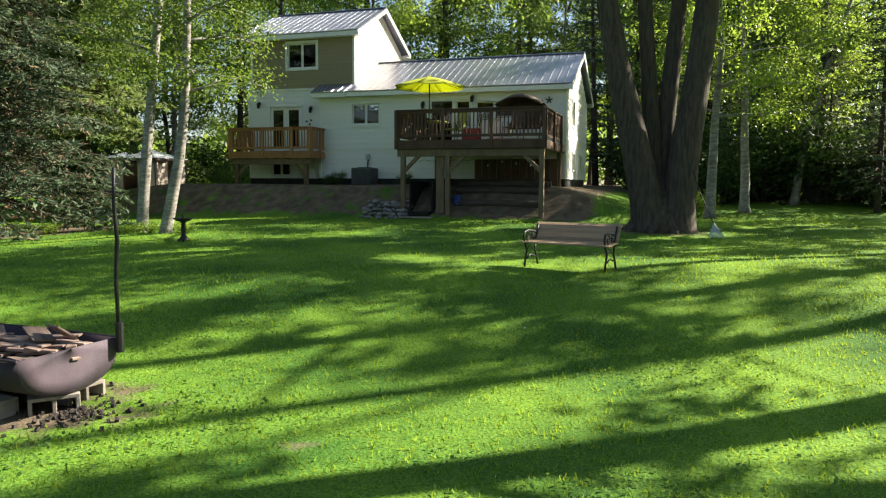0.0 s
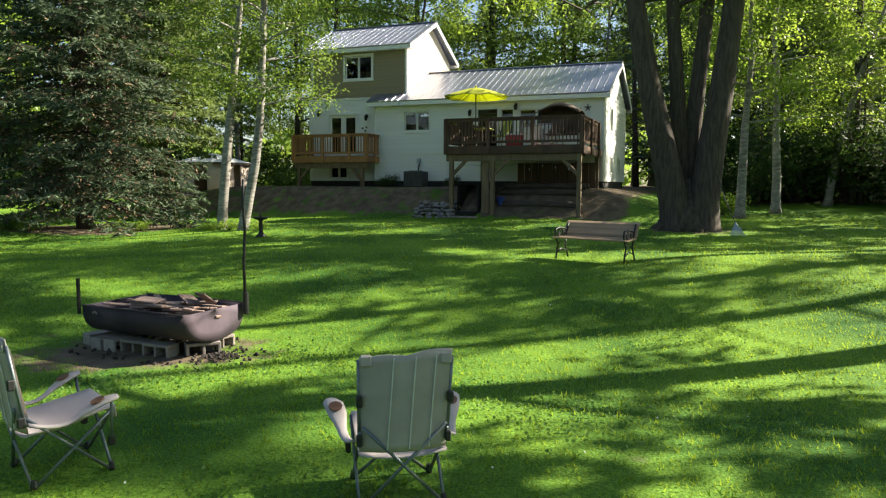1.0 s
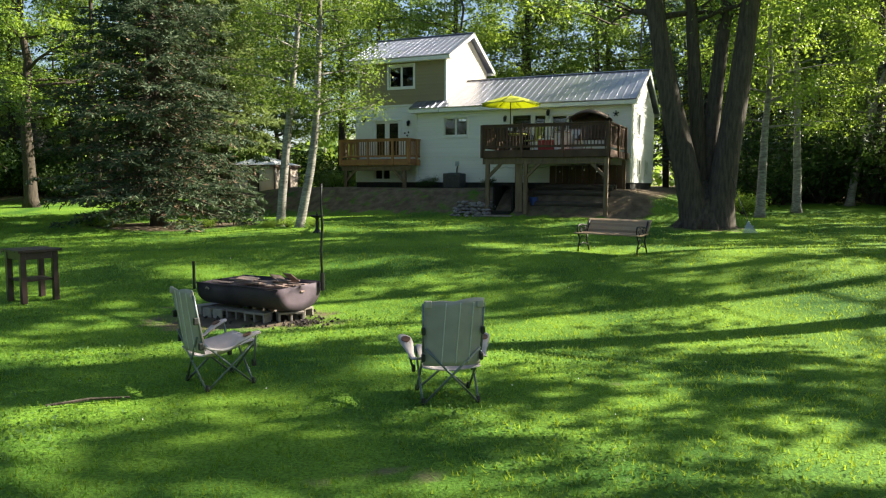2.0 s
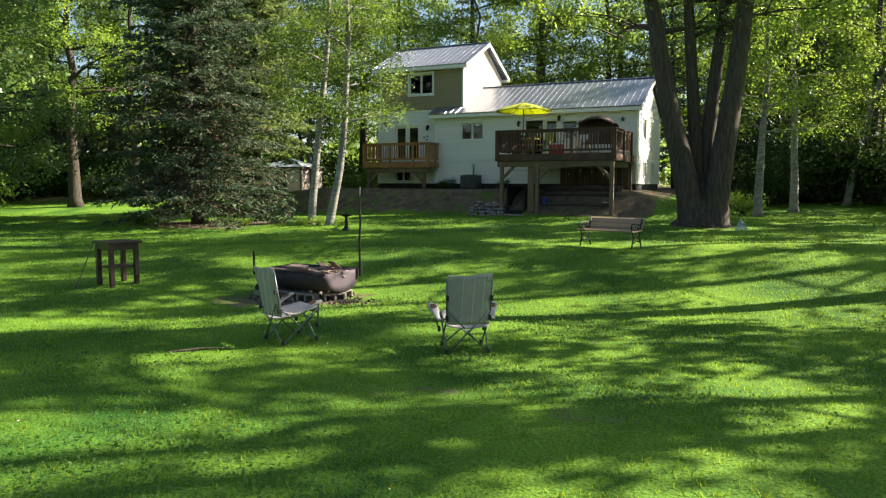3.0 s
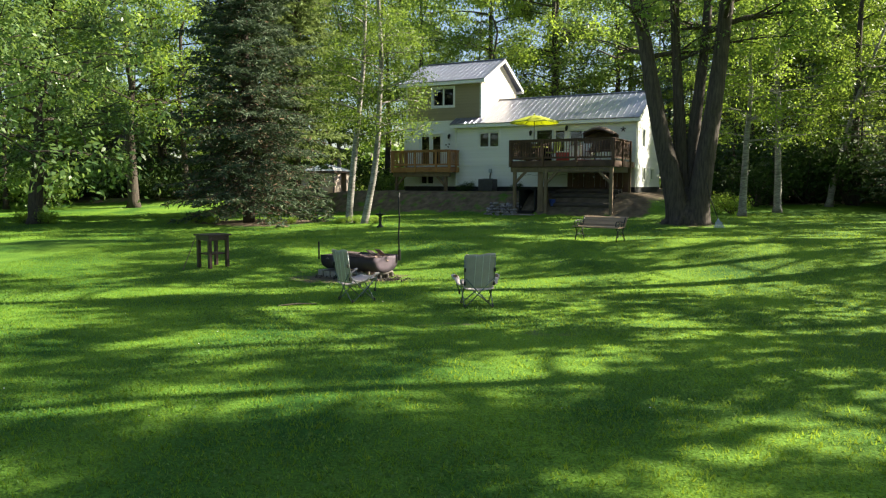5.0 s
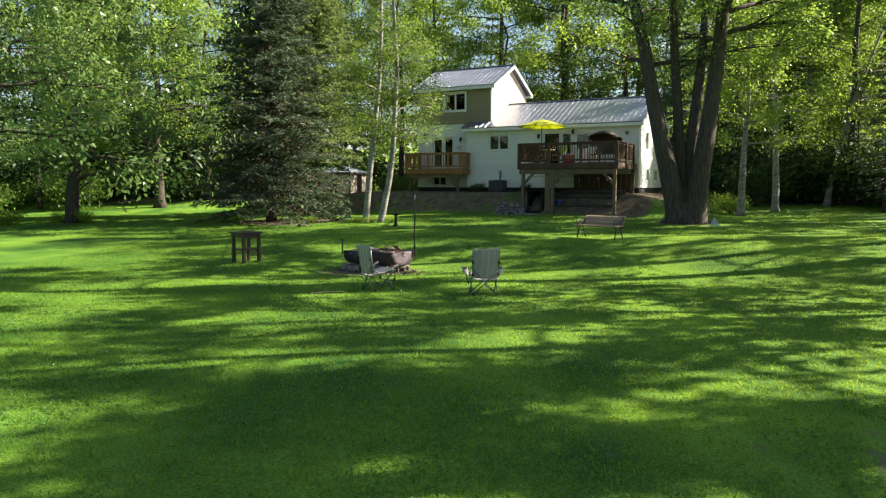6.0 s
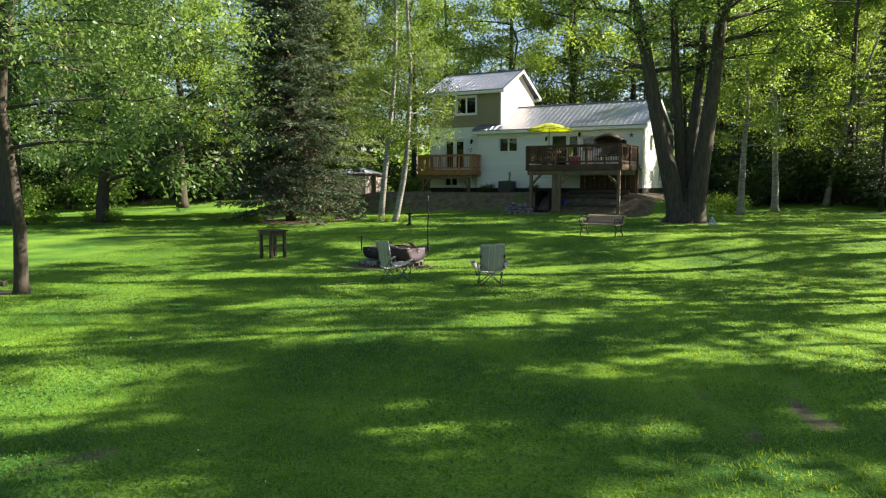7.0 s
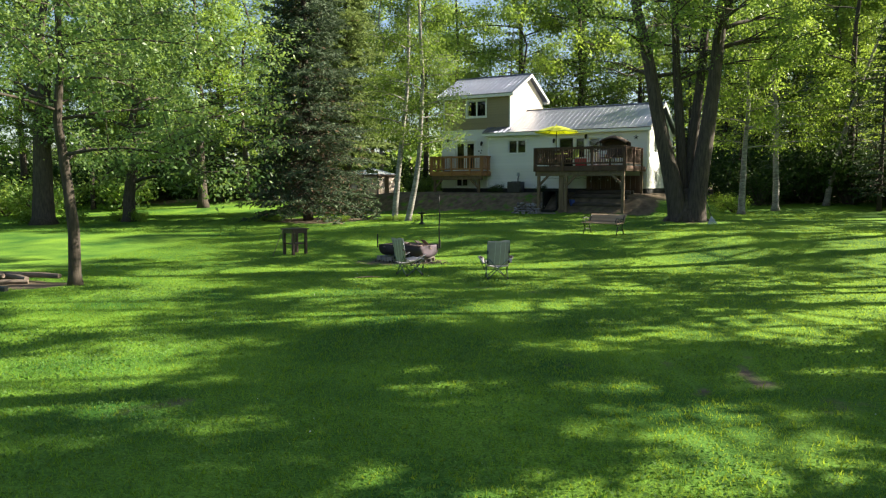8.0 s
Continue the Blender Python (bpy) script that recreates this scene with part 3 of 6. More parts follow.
def roof(x0, x1, y_eave, z_eave, y_ridge, z_ridge, name, rib_gap=0.29):
    """A two-sided metal roof: sheets, ribs, ridge cap, fascia and soffit."""
    y_far = 2 * y_ridge - y_eave
    top = part(name, Geo().box(((x0 + x1) / 2, y_ridge, z_ridge + 0.03), (x1 - x0 + 0.02, 0.24, 0.035)).mesh("ridge_cap", 0.008), ROOF_METAL, house, "pale ribbed metal roof")
    run, rise = y_ridge - y_eave, z_ridge - z_eave
    ln, ang = math.hypot(run, rise), math.atan2(rise, run)
    for side in (1, -1):
        yc = (y_eave + y_ridge) / 2 if side == 1 else (y_far + y_ridge) / 2
        rot = Matrix.Rotation(side * ang, 4, "X")
        base = Matrix.Translation(((x0 + x1) / 2, yc, (z_eave + z_ridge) / 2)) @ rot
        part("roof_sheet", Geo().box((0, 0, 0), (x1 - x0, ln, 0.05)).mesh("roof_sheet"), ROOF_METAL, top, at=base)
        rib = Geo().box((0, 0, 0), (0.03, ln, 0.014)).mesh("rib", 0.004)
        rib.materials.append(ROOF_METAL)
        n = int((x1 - x0) / rib_gap)
        for i in range(n + 1):
            part("rib", rib, ROOF_METAL, top, at=base @ Matrix.Translation((-(x1 - x0) / 2 + 0.02 + i * (x1 - x0 - 0.04) / n, 0, 0.038)))
    for y in (y_eave, y_far):
        g = Geo()
        g.box(((x0 + x1) / 2, y + (0.02 if y < y_ridge else -0.02), z_eave - 0.11), (x1 - x0, 0.03, 0.16))
        yy = y + (0.28 if y < y_ridge else -0.28)
        g.box(((x0 + x1) / 2, yy - (0.05 if y < y_ridge else -0.05), z_eave - 0.16), (x1 - x0 - 0.04, 0.4, 0.02))
        part("fascia", g.mesh("fascia"), WHITE_TRIM, top)
    for x in (x0 + 0.015, x1 - 0.015):
        for s in (1, -1):
            ya = y_eave if s == 1 else y_far
            part("rake_board", Geo().span((x, ya, z_eave - 0.09), (x, y_ridge, z_ridge - 0.09), 0.03, 0.16).mesh("rake_board"), WHITE_TRIM, top)
    return top


roof(UX1 + 0.02, 9.45, -0.42, 5.56, 3.0, 7.2, "roof")
roof(UX0 - 0.3, UX1 + 0.35, STEP - 0.4, 8.06, STEP + 2.6, 9.55, "roof_upper")
# the low roof's eave runs on past the upper wall
g = Geo()
slope = math.atan2(1.64, 3.42)
g.box((-0.33, 0.0, 5.755), (1.55, 0.95, 0.05), Matrix.Rotation(slope, 3, "X"))
eave_end = part("roof_end", g.mesh("roof_end"), ROOF_METAL, house)
for i in range(6):
    part("rib", Geo().box((-1.08 + i * 0.29, -0.018, 5.79), (0.035, 0.95, 0.03), Matrix.Rotation(slope, 3, "X")).mesh("rib"), ROOF_METAL, eave_end)
part("fascia", Geo().box((-0.33, -0.4, 5.45), (1.55, 0.03, 0.16)).box((-0.33, -0.15, 5.39), (1.5, 0.5, 0.02)).box((-1.1, 0.0, 5.62), (0.03, 0.95, 0.16), Matrix.Rotation(slope, 3, "X")).mesh("fascia"), WHITE_TRIM, eave_end)


# ---- decks ----
BALUSTER = Geo().box((0, 0, 0), (0.038, 0.038, 1.0)).mesh("baluster", 0.003)


def railing(deck, a, b, z0, z1, mat, posts, gap=0.125):
    """Top and bottom rails from a to b (plan points), posts, and balusters between."""
    a, b = Vector((*a, 0)), Vector((*b, 0))
    d = (b - a)
    ln = d.length
    d.normalize()
    ang = math.atan2(d.y, d.x)
    r = part("railing", Geo().box((ln / 2, 0, z1 - 0.02), (ln, 0.13, 0.04)).box((ln / 2, 0, z1 - 0.09), (ln, 0.04, 0.09)).box((ln / 2, 0, z0 + 0.13), (ln, 0.04, 0.09)).mesh("railing", 0.005), mat, deck,
             at=Matrix.Translation(a) @ Matrix.Rotation(ang, 4, "Z"))
    for x in posts:
        part("rail_post", Geo().box((0, -0.05, 0), (0.1, 0.1, z1 - z0 + 0.28)).mesh("rail_post", 0.006), mat, r, at=Matrix.Translation((x * ln, 0, (z0 + z1) / 2 - 0.16)))
    n = int(ln / gap)
    for i in range(1, n):
        x = i * ln / n
        if min(abs(x - p * ln) for p in posts) > 0.07:
            me = BALUSTER if mat is DECK_WOOD else BALUSTER_CEDAR
            part("baluster", me, mat, r, at=Matrix.Translation((x, 0, (z0 + 0.17 + z1 - 0.13) / 2)) @ Matrix.Diagonal((1, 1, z1 - z0 - 0.3, 1)))
    return r


BALUSTER_CEDAR = BALUSTER.copy()


def make_deck(name, label, x0, x1, y0, y1, z, mat, posts, post_z, sides, rail_z, front_posts):
    d = thing(name, label, "deck", HM)
    n = int((y1 - y0) / 0.145)
    board = Geo().box((0, 0, 0), (x1 - x0, 0.138, 0.035)).mesh("deck_board", 0.004)
    for i in range(n):
        part("deck_board", board, mat, d, at=Matrix.Translation(((x0 + x1) / 2, y0 + (i + 0.5) * (y1 - y0) / n, z - 0.018)))
    g = Geo().box(((x0 + x1) / 2, y0 - 0.02, z - 0.16), (x1 - x0 + 0.08, 0.04, 0.26))
    part("rim_joist", g.mesh("rim_joist", 0.005), mat, d)
    for x in (x0 - 0.02, x1 + 0.02):
        part("rim_joist", Geo().box((x, (y0 + y1) / 2, z - 0.16), (0.04, y1 - y0, 0.26)).mesh("rim_joist", 0.005), mat, d)
    for i in range(int((x1 - x0) / 0.5)):
        part("joist", Geo().box((x0 + 0.3 + i * 0.5, (y0 + y1) / 2, z - 0.15), (0.04, y1 - y0 - 0.1, 0.2)).mesh("joist"), mat, d)
    part("beam", Geo().box(((x0 + x1) / 2, y0 + 0.12, z - 0.42), (x1 - x0, 0.14, 0.24)).mesh("beam", 0.006), POST_WOOD, d)
    for x, y in posts:
        wx = HM @ Vector((x, y, 0))
        b = gz(wx.x, wx.y) - 0.05
        part("post", Geo().box((x, y, (b + z - 0.3) / 2), (0.15, 0.15, z - 0.3 - b)).mesh("post", 0.008), POST_WOOD, d)
    for x, s in post_z:
        part("brace", Geo().span((x, y0 + 0.12, z - 1.05), (x + s * 0.55, y0 + 0.12, z - 0.5), 0.09, 0.12).mesh("brace", 0.006), POST_WOOD, d)
    railing(d, (x0, y0), (x1, y0), z, rail_z, mat, front_posts)
    for x, ya, yb in sides:
        railing(d, (x, ya), (x, yb), z, rail_z, mat, (0.0, 0.5, 0.97))
    return d


deck = make_deck("deck", "brown-stained raised wooden deck with railing", 4.15, 9.12, -4.2, -0.03, 3.36, DECK_WOOD,
                 [(4.34, -4.08), (5.92, -4.08), (9.05, -4.08), (9.05, -0.6), (4.38, -0.6)], [(4.36, 1), (5.94, 1), (9.02, -1)],
                 [(4.15, -4.2, -0.1), (9.12, -4.2, -0.9)], 4.36, (0.0, 0.33, 0.66, 1.0))
part("notice_bar", Geo().box((8.55, -4.06, 2.95), (0.62, 0.02, 0.1)).mesh("notice_bar"), WHITE_TRIM, deck, "pale board strip under the deck rim", at=Matrix.Translation((0, -0.05, 0)))
balcony = make_deck("balcony", "cedar-coloured wooden balcony on posts", -4.4, -0.72, -1.2, STEP - 0.03, 3.2, CEDAR_WOOD,
                    [(-4.2, -1.05), (-1.0, -1.05)], [(-1.02, -1), (-4.18, 1)], [(-4.4, -1.2, STEP - 0.1), (-0.72, -1.2, 0.3)], 4.15, (0.0, 0.42, 0.78, 1.0))


# ---- trees ----
def leaf_quads(c, size, rng, droop=0.0, slim=0.55, out=None, light=False):
    """Kite-shaped, slightly folded leaves at the centres c, which face up and, if given, outwards; light ones have three corners."""
    n = len(c)
    nrm = rng.normal(size=(n, 3)) * (1.0 if out is None else 0.5) + np.array([0, 0, 0.8])
    if out is not None:
        nrm += 0.9 * out
    nrm /= np.linalg.norm(nrm, axis=1)[:, None]
    a = rng.normal(size=(n, 3))
    a[:, 2] -= droop
    a -= nrm * (a * nrm).sum(1)[:, None]
    a /= np.linalg.norm(a, axis=1)[:, None]
    b = np.cross(nrm, a)
    s = (size * rng.uniform(0.65, 1.3, n))[:, None]
    if light:
        v = np.stack([c + b * s * slim * 0.55 - a * s * 0.4, c + a * s * 0.6, c - b * s * slim * 0.55 - a * s * 0.4], 1).reshape(-1, 3)
        return v, np.arange(3 * n).reshape(-1, 3)
    v = np.stack([c - a * s * 0.5, c + b * s * slim * 0.5 - a * s * 0.08 + nrm * s * 0.08, c + a * s * 0.55, c - b * s * slim * 0.5 - a * s * 0.08 + nrm * s * 0.08], 1).reshape(-1, 3)
    f = np.arange(4 * n).reshape(-1, 4)
    return v, f


OUT = [None]      # the outward ways of the last crown


def crown_points(tips, weights, count, spread, rng, clump=1.0):
    if clump < 1:
        keep = rng.choice(len(tips), max(8, int(len(tips) * clump)), replace=False)
        tips, weights = tips[keep], weights[keep]
    pick = rng.choice(len(tips), count, p=weights / weights.sum())
    off = rng.normal(size=(count, 3)) * np.array([1, 1, 0.85])
    OUT[0] = off / (np.linalg.norm(off, axis=1)[:, None] + 1e-6)
    return tips[pick] + off * spread


def grow(rng, height, r0, crown_from, crown_r, limbs, lean=(0, 0), path=None, sub=5, sides=8, top_r=0.25, wander=0.25, up=0.55, shape=0.75, sag=0.1):
    """Trunk and limbs as tubes; returns the tubes and the places where leaves sit."""
    g = Geo()
    pr = np.random.RandomState(int(rng.randint(1 << 30)))
    if path is None:
        n = 9
        path = [Vector((lean[0] * (i / n) ** 1.3 + wander * rng.normal() * (i / n), lean[1] * (i / n) ** 1.3 + wander * rng.normal() * (i / n), height * i / n - (0.15 if i == 0 else 0))) for i in range(n + 1)]
    else:
        path = [Vector(p) for p in path]
    n = len(path) - 1
    rad = [r0 * (1.45 if i == 0 else 1.0) * (1 - (1 - top_r * 0.4) * (i / n) ** 0.9) for i in range(n + 1)]
    if n > 3:
        first = path[0].lerp(path[1], 0.3)
        g.tube([path[0], first] + path[1:], [rad[0], rad[1] * 1.12] + rad[1:], sides + 2, 0.1, pr)
    tips, wts = [], []
    for k in range(limbs):
        t = crown_from / height + (1 - crown_from / height) * (k + 0.5) / limbs
        t = min(0.98, t + 0.02 * rng.normal())
        i = min(int(t * n), n - 1)
        p = path[i].lerp(path[i + 1], t * n - i)
        q = (t - crown_from / height) / max(1e-3, 1 - crown_from / height)
        reach = crown_r * (0.55 + 0.45 * math.sin(math.pi * min(1, q * shape + 0.25))) * rng.uniform(0.7, 1.15) * (1.0 if q < 0.8 else 0.6)
        az = 2.4 * k + rng.uniform(-0.5, 0.5)
        rise = up * reach * rng.uniform(0.5, 1.2)
        pts, d = [], Vector((math.cos(az), math.sin(az), 0))
        side = Vector((-d.y, d.x, 0))
        bend = rng.normal() * 0.12
        for j in range(6):
            s = j / 5
            pts.append(p + d * reach * s + side * reach * bend * s * s * 2 + Vector((0, 0, rise * (s ** 0.8) - sag * reach * s ** 3)))
        rr = max(0.02, rad[i] * 0.42)
        g.tube(pts, [rr * (1 - 0.85 * s / 5) for s in range(6)], 5)
        for j in range(2, 6):
            tips.append(pts[j]); wts.append(0.5 + 0.3 * j)
        for m in range(sub):
            j = rng.uniform(0.25, 0.95) * 5
            b = pts[int(j)].lerp(pts[min(5, int(j) + 1)], j - int(j))
            az2 = az + rng.choice([-1, 1]) * rng.uniform(0.5, 1.3)
            ln = reach * rng.uniform(0.25, 0.5)
            e = b + Vector((math.cos(az2) * ln, math.sin(az2) * ln, rng.uniform(-0.15, 0.6) * ln))
            mid = b.lerp(e, 0.5) + Vector((0, 0, 0.06 * ln))
            g.tube([b, mid, e], [rr * 0.35, rr * 0.22, 0.008], 4)
            for s in (0.55, 0.8, 1.0):
                tips.append(b.lerp(e, s)); wts.append(1.0)
    return g, np.array([tuple(p) for p in tips]), np.array(wts)


def make_tree(seed, label, bark, leaf, height, r0, crown_from, crown_r, limbs, leaves, size, spread=0.5, at=(0, 0), turn=0.0, category="tree", group="", clump=1.0, light=False, **kw):
    rng = np.random.RandomState(seed)
    g, tips, w = grow(rng, height, r0, crown_from, crown_r, limbs, **kw)
    z = gz(*at)
    tree = thing("tree", label, category, pose(at[0], at[1], z, 0, 0, turn), group)
    part("trunk", g.mesh("trunk", smooth=True), bark, tree)
    v, f = leaf_quads(crown_points(tips, w, leaves, spread, rng, clump), size, rng, 0.5, out=OUT[0], light=light)
    part("crown", np_mesh("crown", v, f), leaf, tree)
    return tree


def make_conifer(seed, label, height, radius, first, bark, needle, at, whorls, per=7, twigs=16, needles=7, power=0.8, dead=None, droop=0.35, nl=0.2, trunk_r=0.2, group=""):
    """A straight trunk, whorls of drooping boughs, twigs along them and needle tufts on the twigs."""
    rng = np.random.RandomState(seed)
    tree = thing("tree", label, "tree", pose(at[0], at[1], gz(*at), 0, 0, rng.uniform(0, 360)), group)
    g = Geo().tube([(0, 0, -0.2), (0.02, 0, height * 0.2), (-0.03, 0.03, height * 0.55), (0, 0, height)], [trunk_r * 1.25, trunk_r, trunk_r * 0.6, 0.02], 9, 0.1, rng)
    tufts, dirs, flags = [], [], []
    for k in range(whorls):
        t = (k + rng.uniform(-0.3, 0.3)) / whorls
        z = first + (height - first) * max(t, 0)
        reach0 = radius * max(0.05, (1 - max(t, 0))) ** power
        for j in range(per):
            az = 2 * math.pi * (j + 0.37 * k) / per + rng.uniform(-0.3, 0.3)
            reach = reach0 * rng.uniform(0.6, 1.12)
            d = np.array([math.cos(az), math.sin(az), 0.0])
            side = np.array([-d[1], d[0], 0.0])
            sag = droop * reach * rng.uniform(0.7, 1.3) * (1.1 - 0.9 * t)
            lift = 0.35 * reach * t

            def at_s(s):
                return d * reach * s + np.array([0, 0, z - sag * s * (1.35 - 0.55 * s) + lift * s])
            g.tube([at_s(0.0), at_s(0.5), at_s(1.0)], [0.03 * (1 - t) + 0.008, 0.018 * (1 - t) + 0.006, 0.004], 4)
            nt = max(5, int(twigs * (0.35 + 0.65 * reach / radius)))
            for m in range(nt):
                s = 0.18 + 0.85 * (m + rng.uniform(0, 1)) / nt
                ln = (0.1 + 0.34 * (1 - abs(s - 0.45))) * (0.4 + 0.6 * reach / radius) * 1.1
                sg = 1 if m % 2 else -1
                td = d * 0.55 + side * sg * rng.uniform(0.5, 1.1) + np.array([0, 0, rng.uniform(-0.55, 0.12)])
                td /= np.linalg.norm(td)
                p = at_s(min(s, 1.0))
                for q in range(needles):
                    tufts.append(p + td * ln * (q + 0.4) / needles * 1.6 + rng.normal(size=3) * 0.03)
                    dirs.append(td + rng.normal(size=3) * 0.5)
                    flags.append(dead is not None and rng.random() < dead * max(0.0, 1 - 1.6 * s) + dead * 0.35 * (t < 0.3))
    part("trunk", g.mesh("trunk", smooth=True), bark, tree)
    c, a, fl = np.array(tufts), np.array(dirs), np.array(flags)
    a /= np.linalg.norm(a, axis=1)[:, None]
    for name, sel, mat in (("foliage", ~fl, needle), ("dead_foliage", fl, NEEDLE_DEAD)):
        if sel.sum() == 0:
            continue
        cc, aa = c[sel], a[sel]
        b = np.cross(aa, rng.normal(size=aa.shape))
        b /= np.linalg.norm(b, axis=1)[:, None] + 1e-6
        s = nl * rng.uniform(0.6, 1.3, len(cc))[:, None]
        v = np.stack([cc - aa * s * 0.4, cc + b * s * 0.13, cc + aa * s * 0.75, cc - b * s * 0.13], 1).reshape(-1, 3)
        part(name, np_mesh(name, v, np.arange(len(v)).reshape(-1, 4)), mat, tree)
    return tree


# the many-stemmed maple on the lawn
def build_maple():
    x, y = 5.9, 19.4
    z0 = gz(x, y)
    rng = np.random.RandomState(11)
    tree = thing("maple_tree", "large dark-barked maple with four stems on the lawn", "tree", pose(x, y, z0))
    stems = [
        ([(-0.3, -0.1, -0.2), (-0.45, -0.15, 0.9), (-0.75, -0.15, 2.2), (-1.12, -0.1, 3.7), (-1.5, -0.05, 5.5), (-1.8, 0, 7.2), (-2.45, 0.2, 10.0), (-2.9, 0.3, 14.5)], 0.47),
        ([(-0.05, 0.3, -0.2), (-0.1, 0.32, 1.2), (-0.22, 0.35, 2.8), (-0.36, 0.35, 4.6), (-0.55, 0.4, 7.0), (-0.75, 0.6, 11.0), (-0.8, 0.8, 15.5)], 0.31),
        ([(0.15, 0.35, -0.2), (0.15, 0.42, 1.5), (0.22, 0.45, 3.2), (0.4, 0.5, 5.2), (0.6, 0.6, 7.2), (0.8, 1.0, 10.5), (0.9, 1.6, 15.0)], 0.32),
        ([(0.38, -0.2, -0.2), (0.42, -0.22, 0.8), (0.55, -0.25, 2.2), (0.82, -0.25, 4.3), (1.04, -0.25, 6.6), (1.28, -0.3, 9.5), (1.4, -0.6, 14.5)], 0.5),
        ([(1.22, -0.25, 8.8), (1.55, -0.2, 9.7), (2.2, 0.0, 10.7), (3.0, 0.3, 12.4), (3.7, 0.5, 15.0)], 0.26),
    ]
    tips, wts = [], []
    for k, (pth, r) in enumerate(stems):
        g, t, w = grow(rng, 15.0, r, 9.6 if k < 4 else 8.0, 4.4, 9, path=pth, sub=7, sides=14, top_r=0.95, up=0.3)
        part("stem", g.mesh("stem", smooth=True), BARK_GREY, tree)
        tips.append(t), wts.append(w)
    g = Geo().tube([(0.03, 0, -0.2), (0.03, 0.0, 0.4), (0.0, 0.08, 0.9), (-0.02, 0.12, 1.25), (-0.02, 0.15, 1.5)], [0.8, 0.62, 0.46, 0.3, 0.12], 16, 0.08, rng)
    for j in range(9):
        az = j * 0.7
        g.tube([(math.cos(az) * 0.45, math.sin(az) * 0.35, 0.45), (math.cos(az) * 0.75, math.sin(az) * 0.6, 0.08), (math.cos(az) * 1.15, math.sin(az) * 0.95, -0.12)], [0.24, 0.17, 0.05], 7, 0.15, rng)
    part("root_flare", g.mesh("root_flare", smooth=True), BARK_GREY, tree)
    tips, wts = np.concatenate(tips), np.concatenate(wts)
    keep = tips[:, 1] < 2.6      # crown cut back on the house side to let sun onto the lawn
    v, f = leaf_quads(crown_points(tips[keep], wts[keep], 24000, 0.42, rng, 0.34), 0.15, rng, 0.5, out=OUT[0])
    part("crown", np_mesh("crown", v, f), LEAF_MAPLE, tree)


build_maple()
# two birches beside the spruce
for seed, at, pth, r in ((21, (-8.34, 19.7), [(0, 0, -0.2), (0.05, 0, 0.6), (0.18, 0, 2.0), (0.37, 0, 3.6), (0.55, 0, 5.2), (0.72, 0, 6.6), (0.8, 0.1, 9), (0.7, 0.3, 13)], 0.175),
                         (22, (-7.5, 19.1), [(0, 0, -0.2), (0.18, 0, 0.6), (0.48, 0, 2.0), (0.66, 0, 3.4), (0.76, 0, 5.2), (0.85, 0, 7.0), (0.7, 0.1, 9.5), (0.5, 0.3, 13.5)], 0.17)):
    make_tree(seed, "slender white-barked birch leaning on the lawn", BARK_BIRCH, LEAF_BIRCH, 13.0, r, 5.4, 2.2, 18, 11000, 0.1, 0.28, at, path=pth, sub=6, up=0.25, top_r=0.9, category="birch", group="lawn birches")
# spruce, and the paler conifer behind it
make_conifer(31, "tall dense grey-green spruce with brown dead inner boughs", 21.0, 3.95, 1.2, BARK_BROWN, NEEDLE_SPRUCE, (-13.9, 21.6), 52, 9, 24, 13, 0.74, 0.24, 0.32, 0.22, 0.24)
make_conifer(32, "feathery pale green pine behind the spruce", 19.0, 3.1, 3.4, BARK_BROWN, NEEDLE_PINE, (-13.6, 27.2), 40, 8, 18, 12, 0.5, 0.05, 0.25, 0.27, 0.2)
# left lawn trees
make_tree(41, "leaning maple with low leafy boughs at the lawn's edge", BARK_BROWN, LEAF_COOL, 12.0, 0.36, 1.7, 4.8, 24, 26000, 0.145, 0.3, (-23.7, 19.5), clump=0.6, lean=(1.6, -0.3), up=0.25, sag=0.4, sub=7)
make_tree(42, "slim grey-barked tree with a wide hanging crown", BARK_BROWN, LEAF_COOL, 11.0, 0.14, 2.5, 4.4, 26, 36000, 0.1, 0.28, (-9.5, -1.8), clump=0.65, lean=(-0.7, 0.6), up=0.2, sag=0.25, sub=7)
make_tree(43, "stout old twin-trunked maple", BARK_BROWN, LEAF_DARK, 15.0, 0.6, 4.0, 5.0, 18, 15000, 0.16, 0.36, (-27.3, 17.3), lean=(0.8, 0), up=0.4)
make_tree(44, "tall straight tree with bright lime foliage", BARK_BROWN, LEAF_LIME, 17.0, 0.36, 4.0, 4.6, 22, 19000, 0.16, 0.34, (-25.6, 30.3), clump=0.5, up=0.3, sub=6)
# birches at the wood's edge on the far side
for seed, at, lean in ((51, (9.3, 24.9), (0.3, 0)), (52, (11.5, 27.3), (-0.3, 0.4)), (53, (15.0, 30.6), (3.6, 0.5))):
    make_tree(seed, "pale-barked birch at the edge of the wood", BARK_BIRCH, LEAF_LIME, 10.5 if seed == 51 else 13.0, 0.19, 3.4, 2.7, 20, 9000, 0.125, 0.3, at, clump=0.45, lean=lean, up=0.2, wander=0.12, category="birch", group="wood-edge birches")

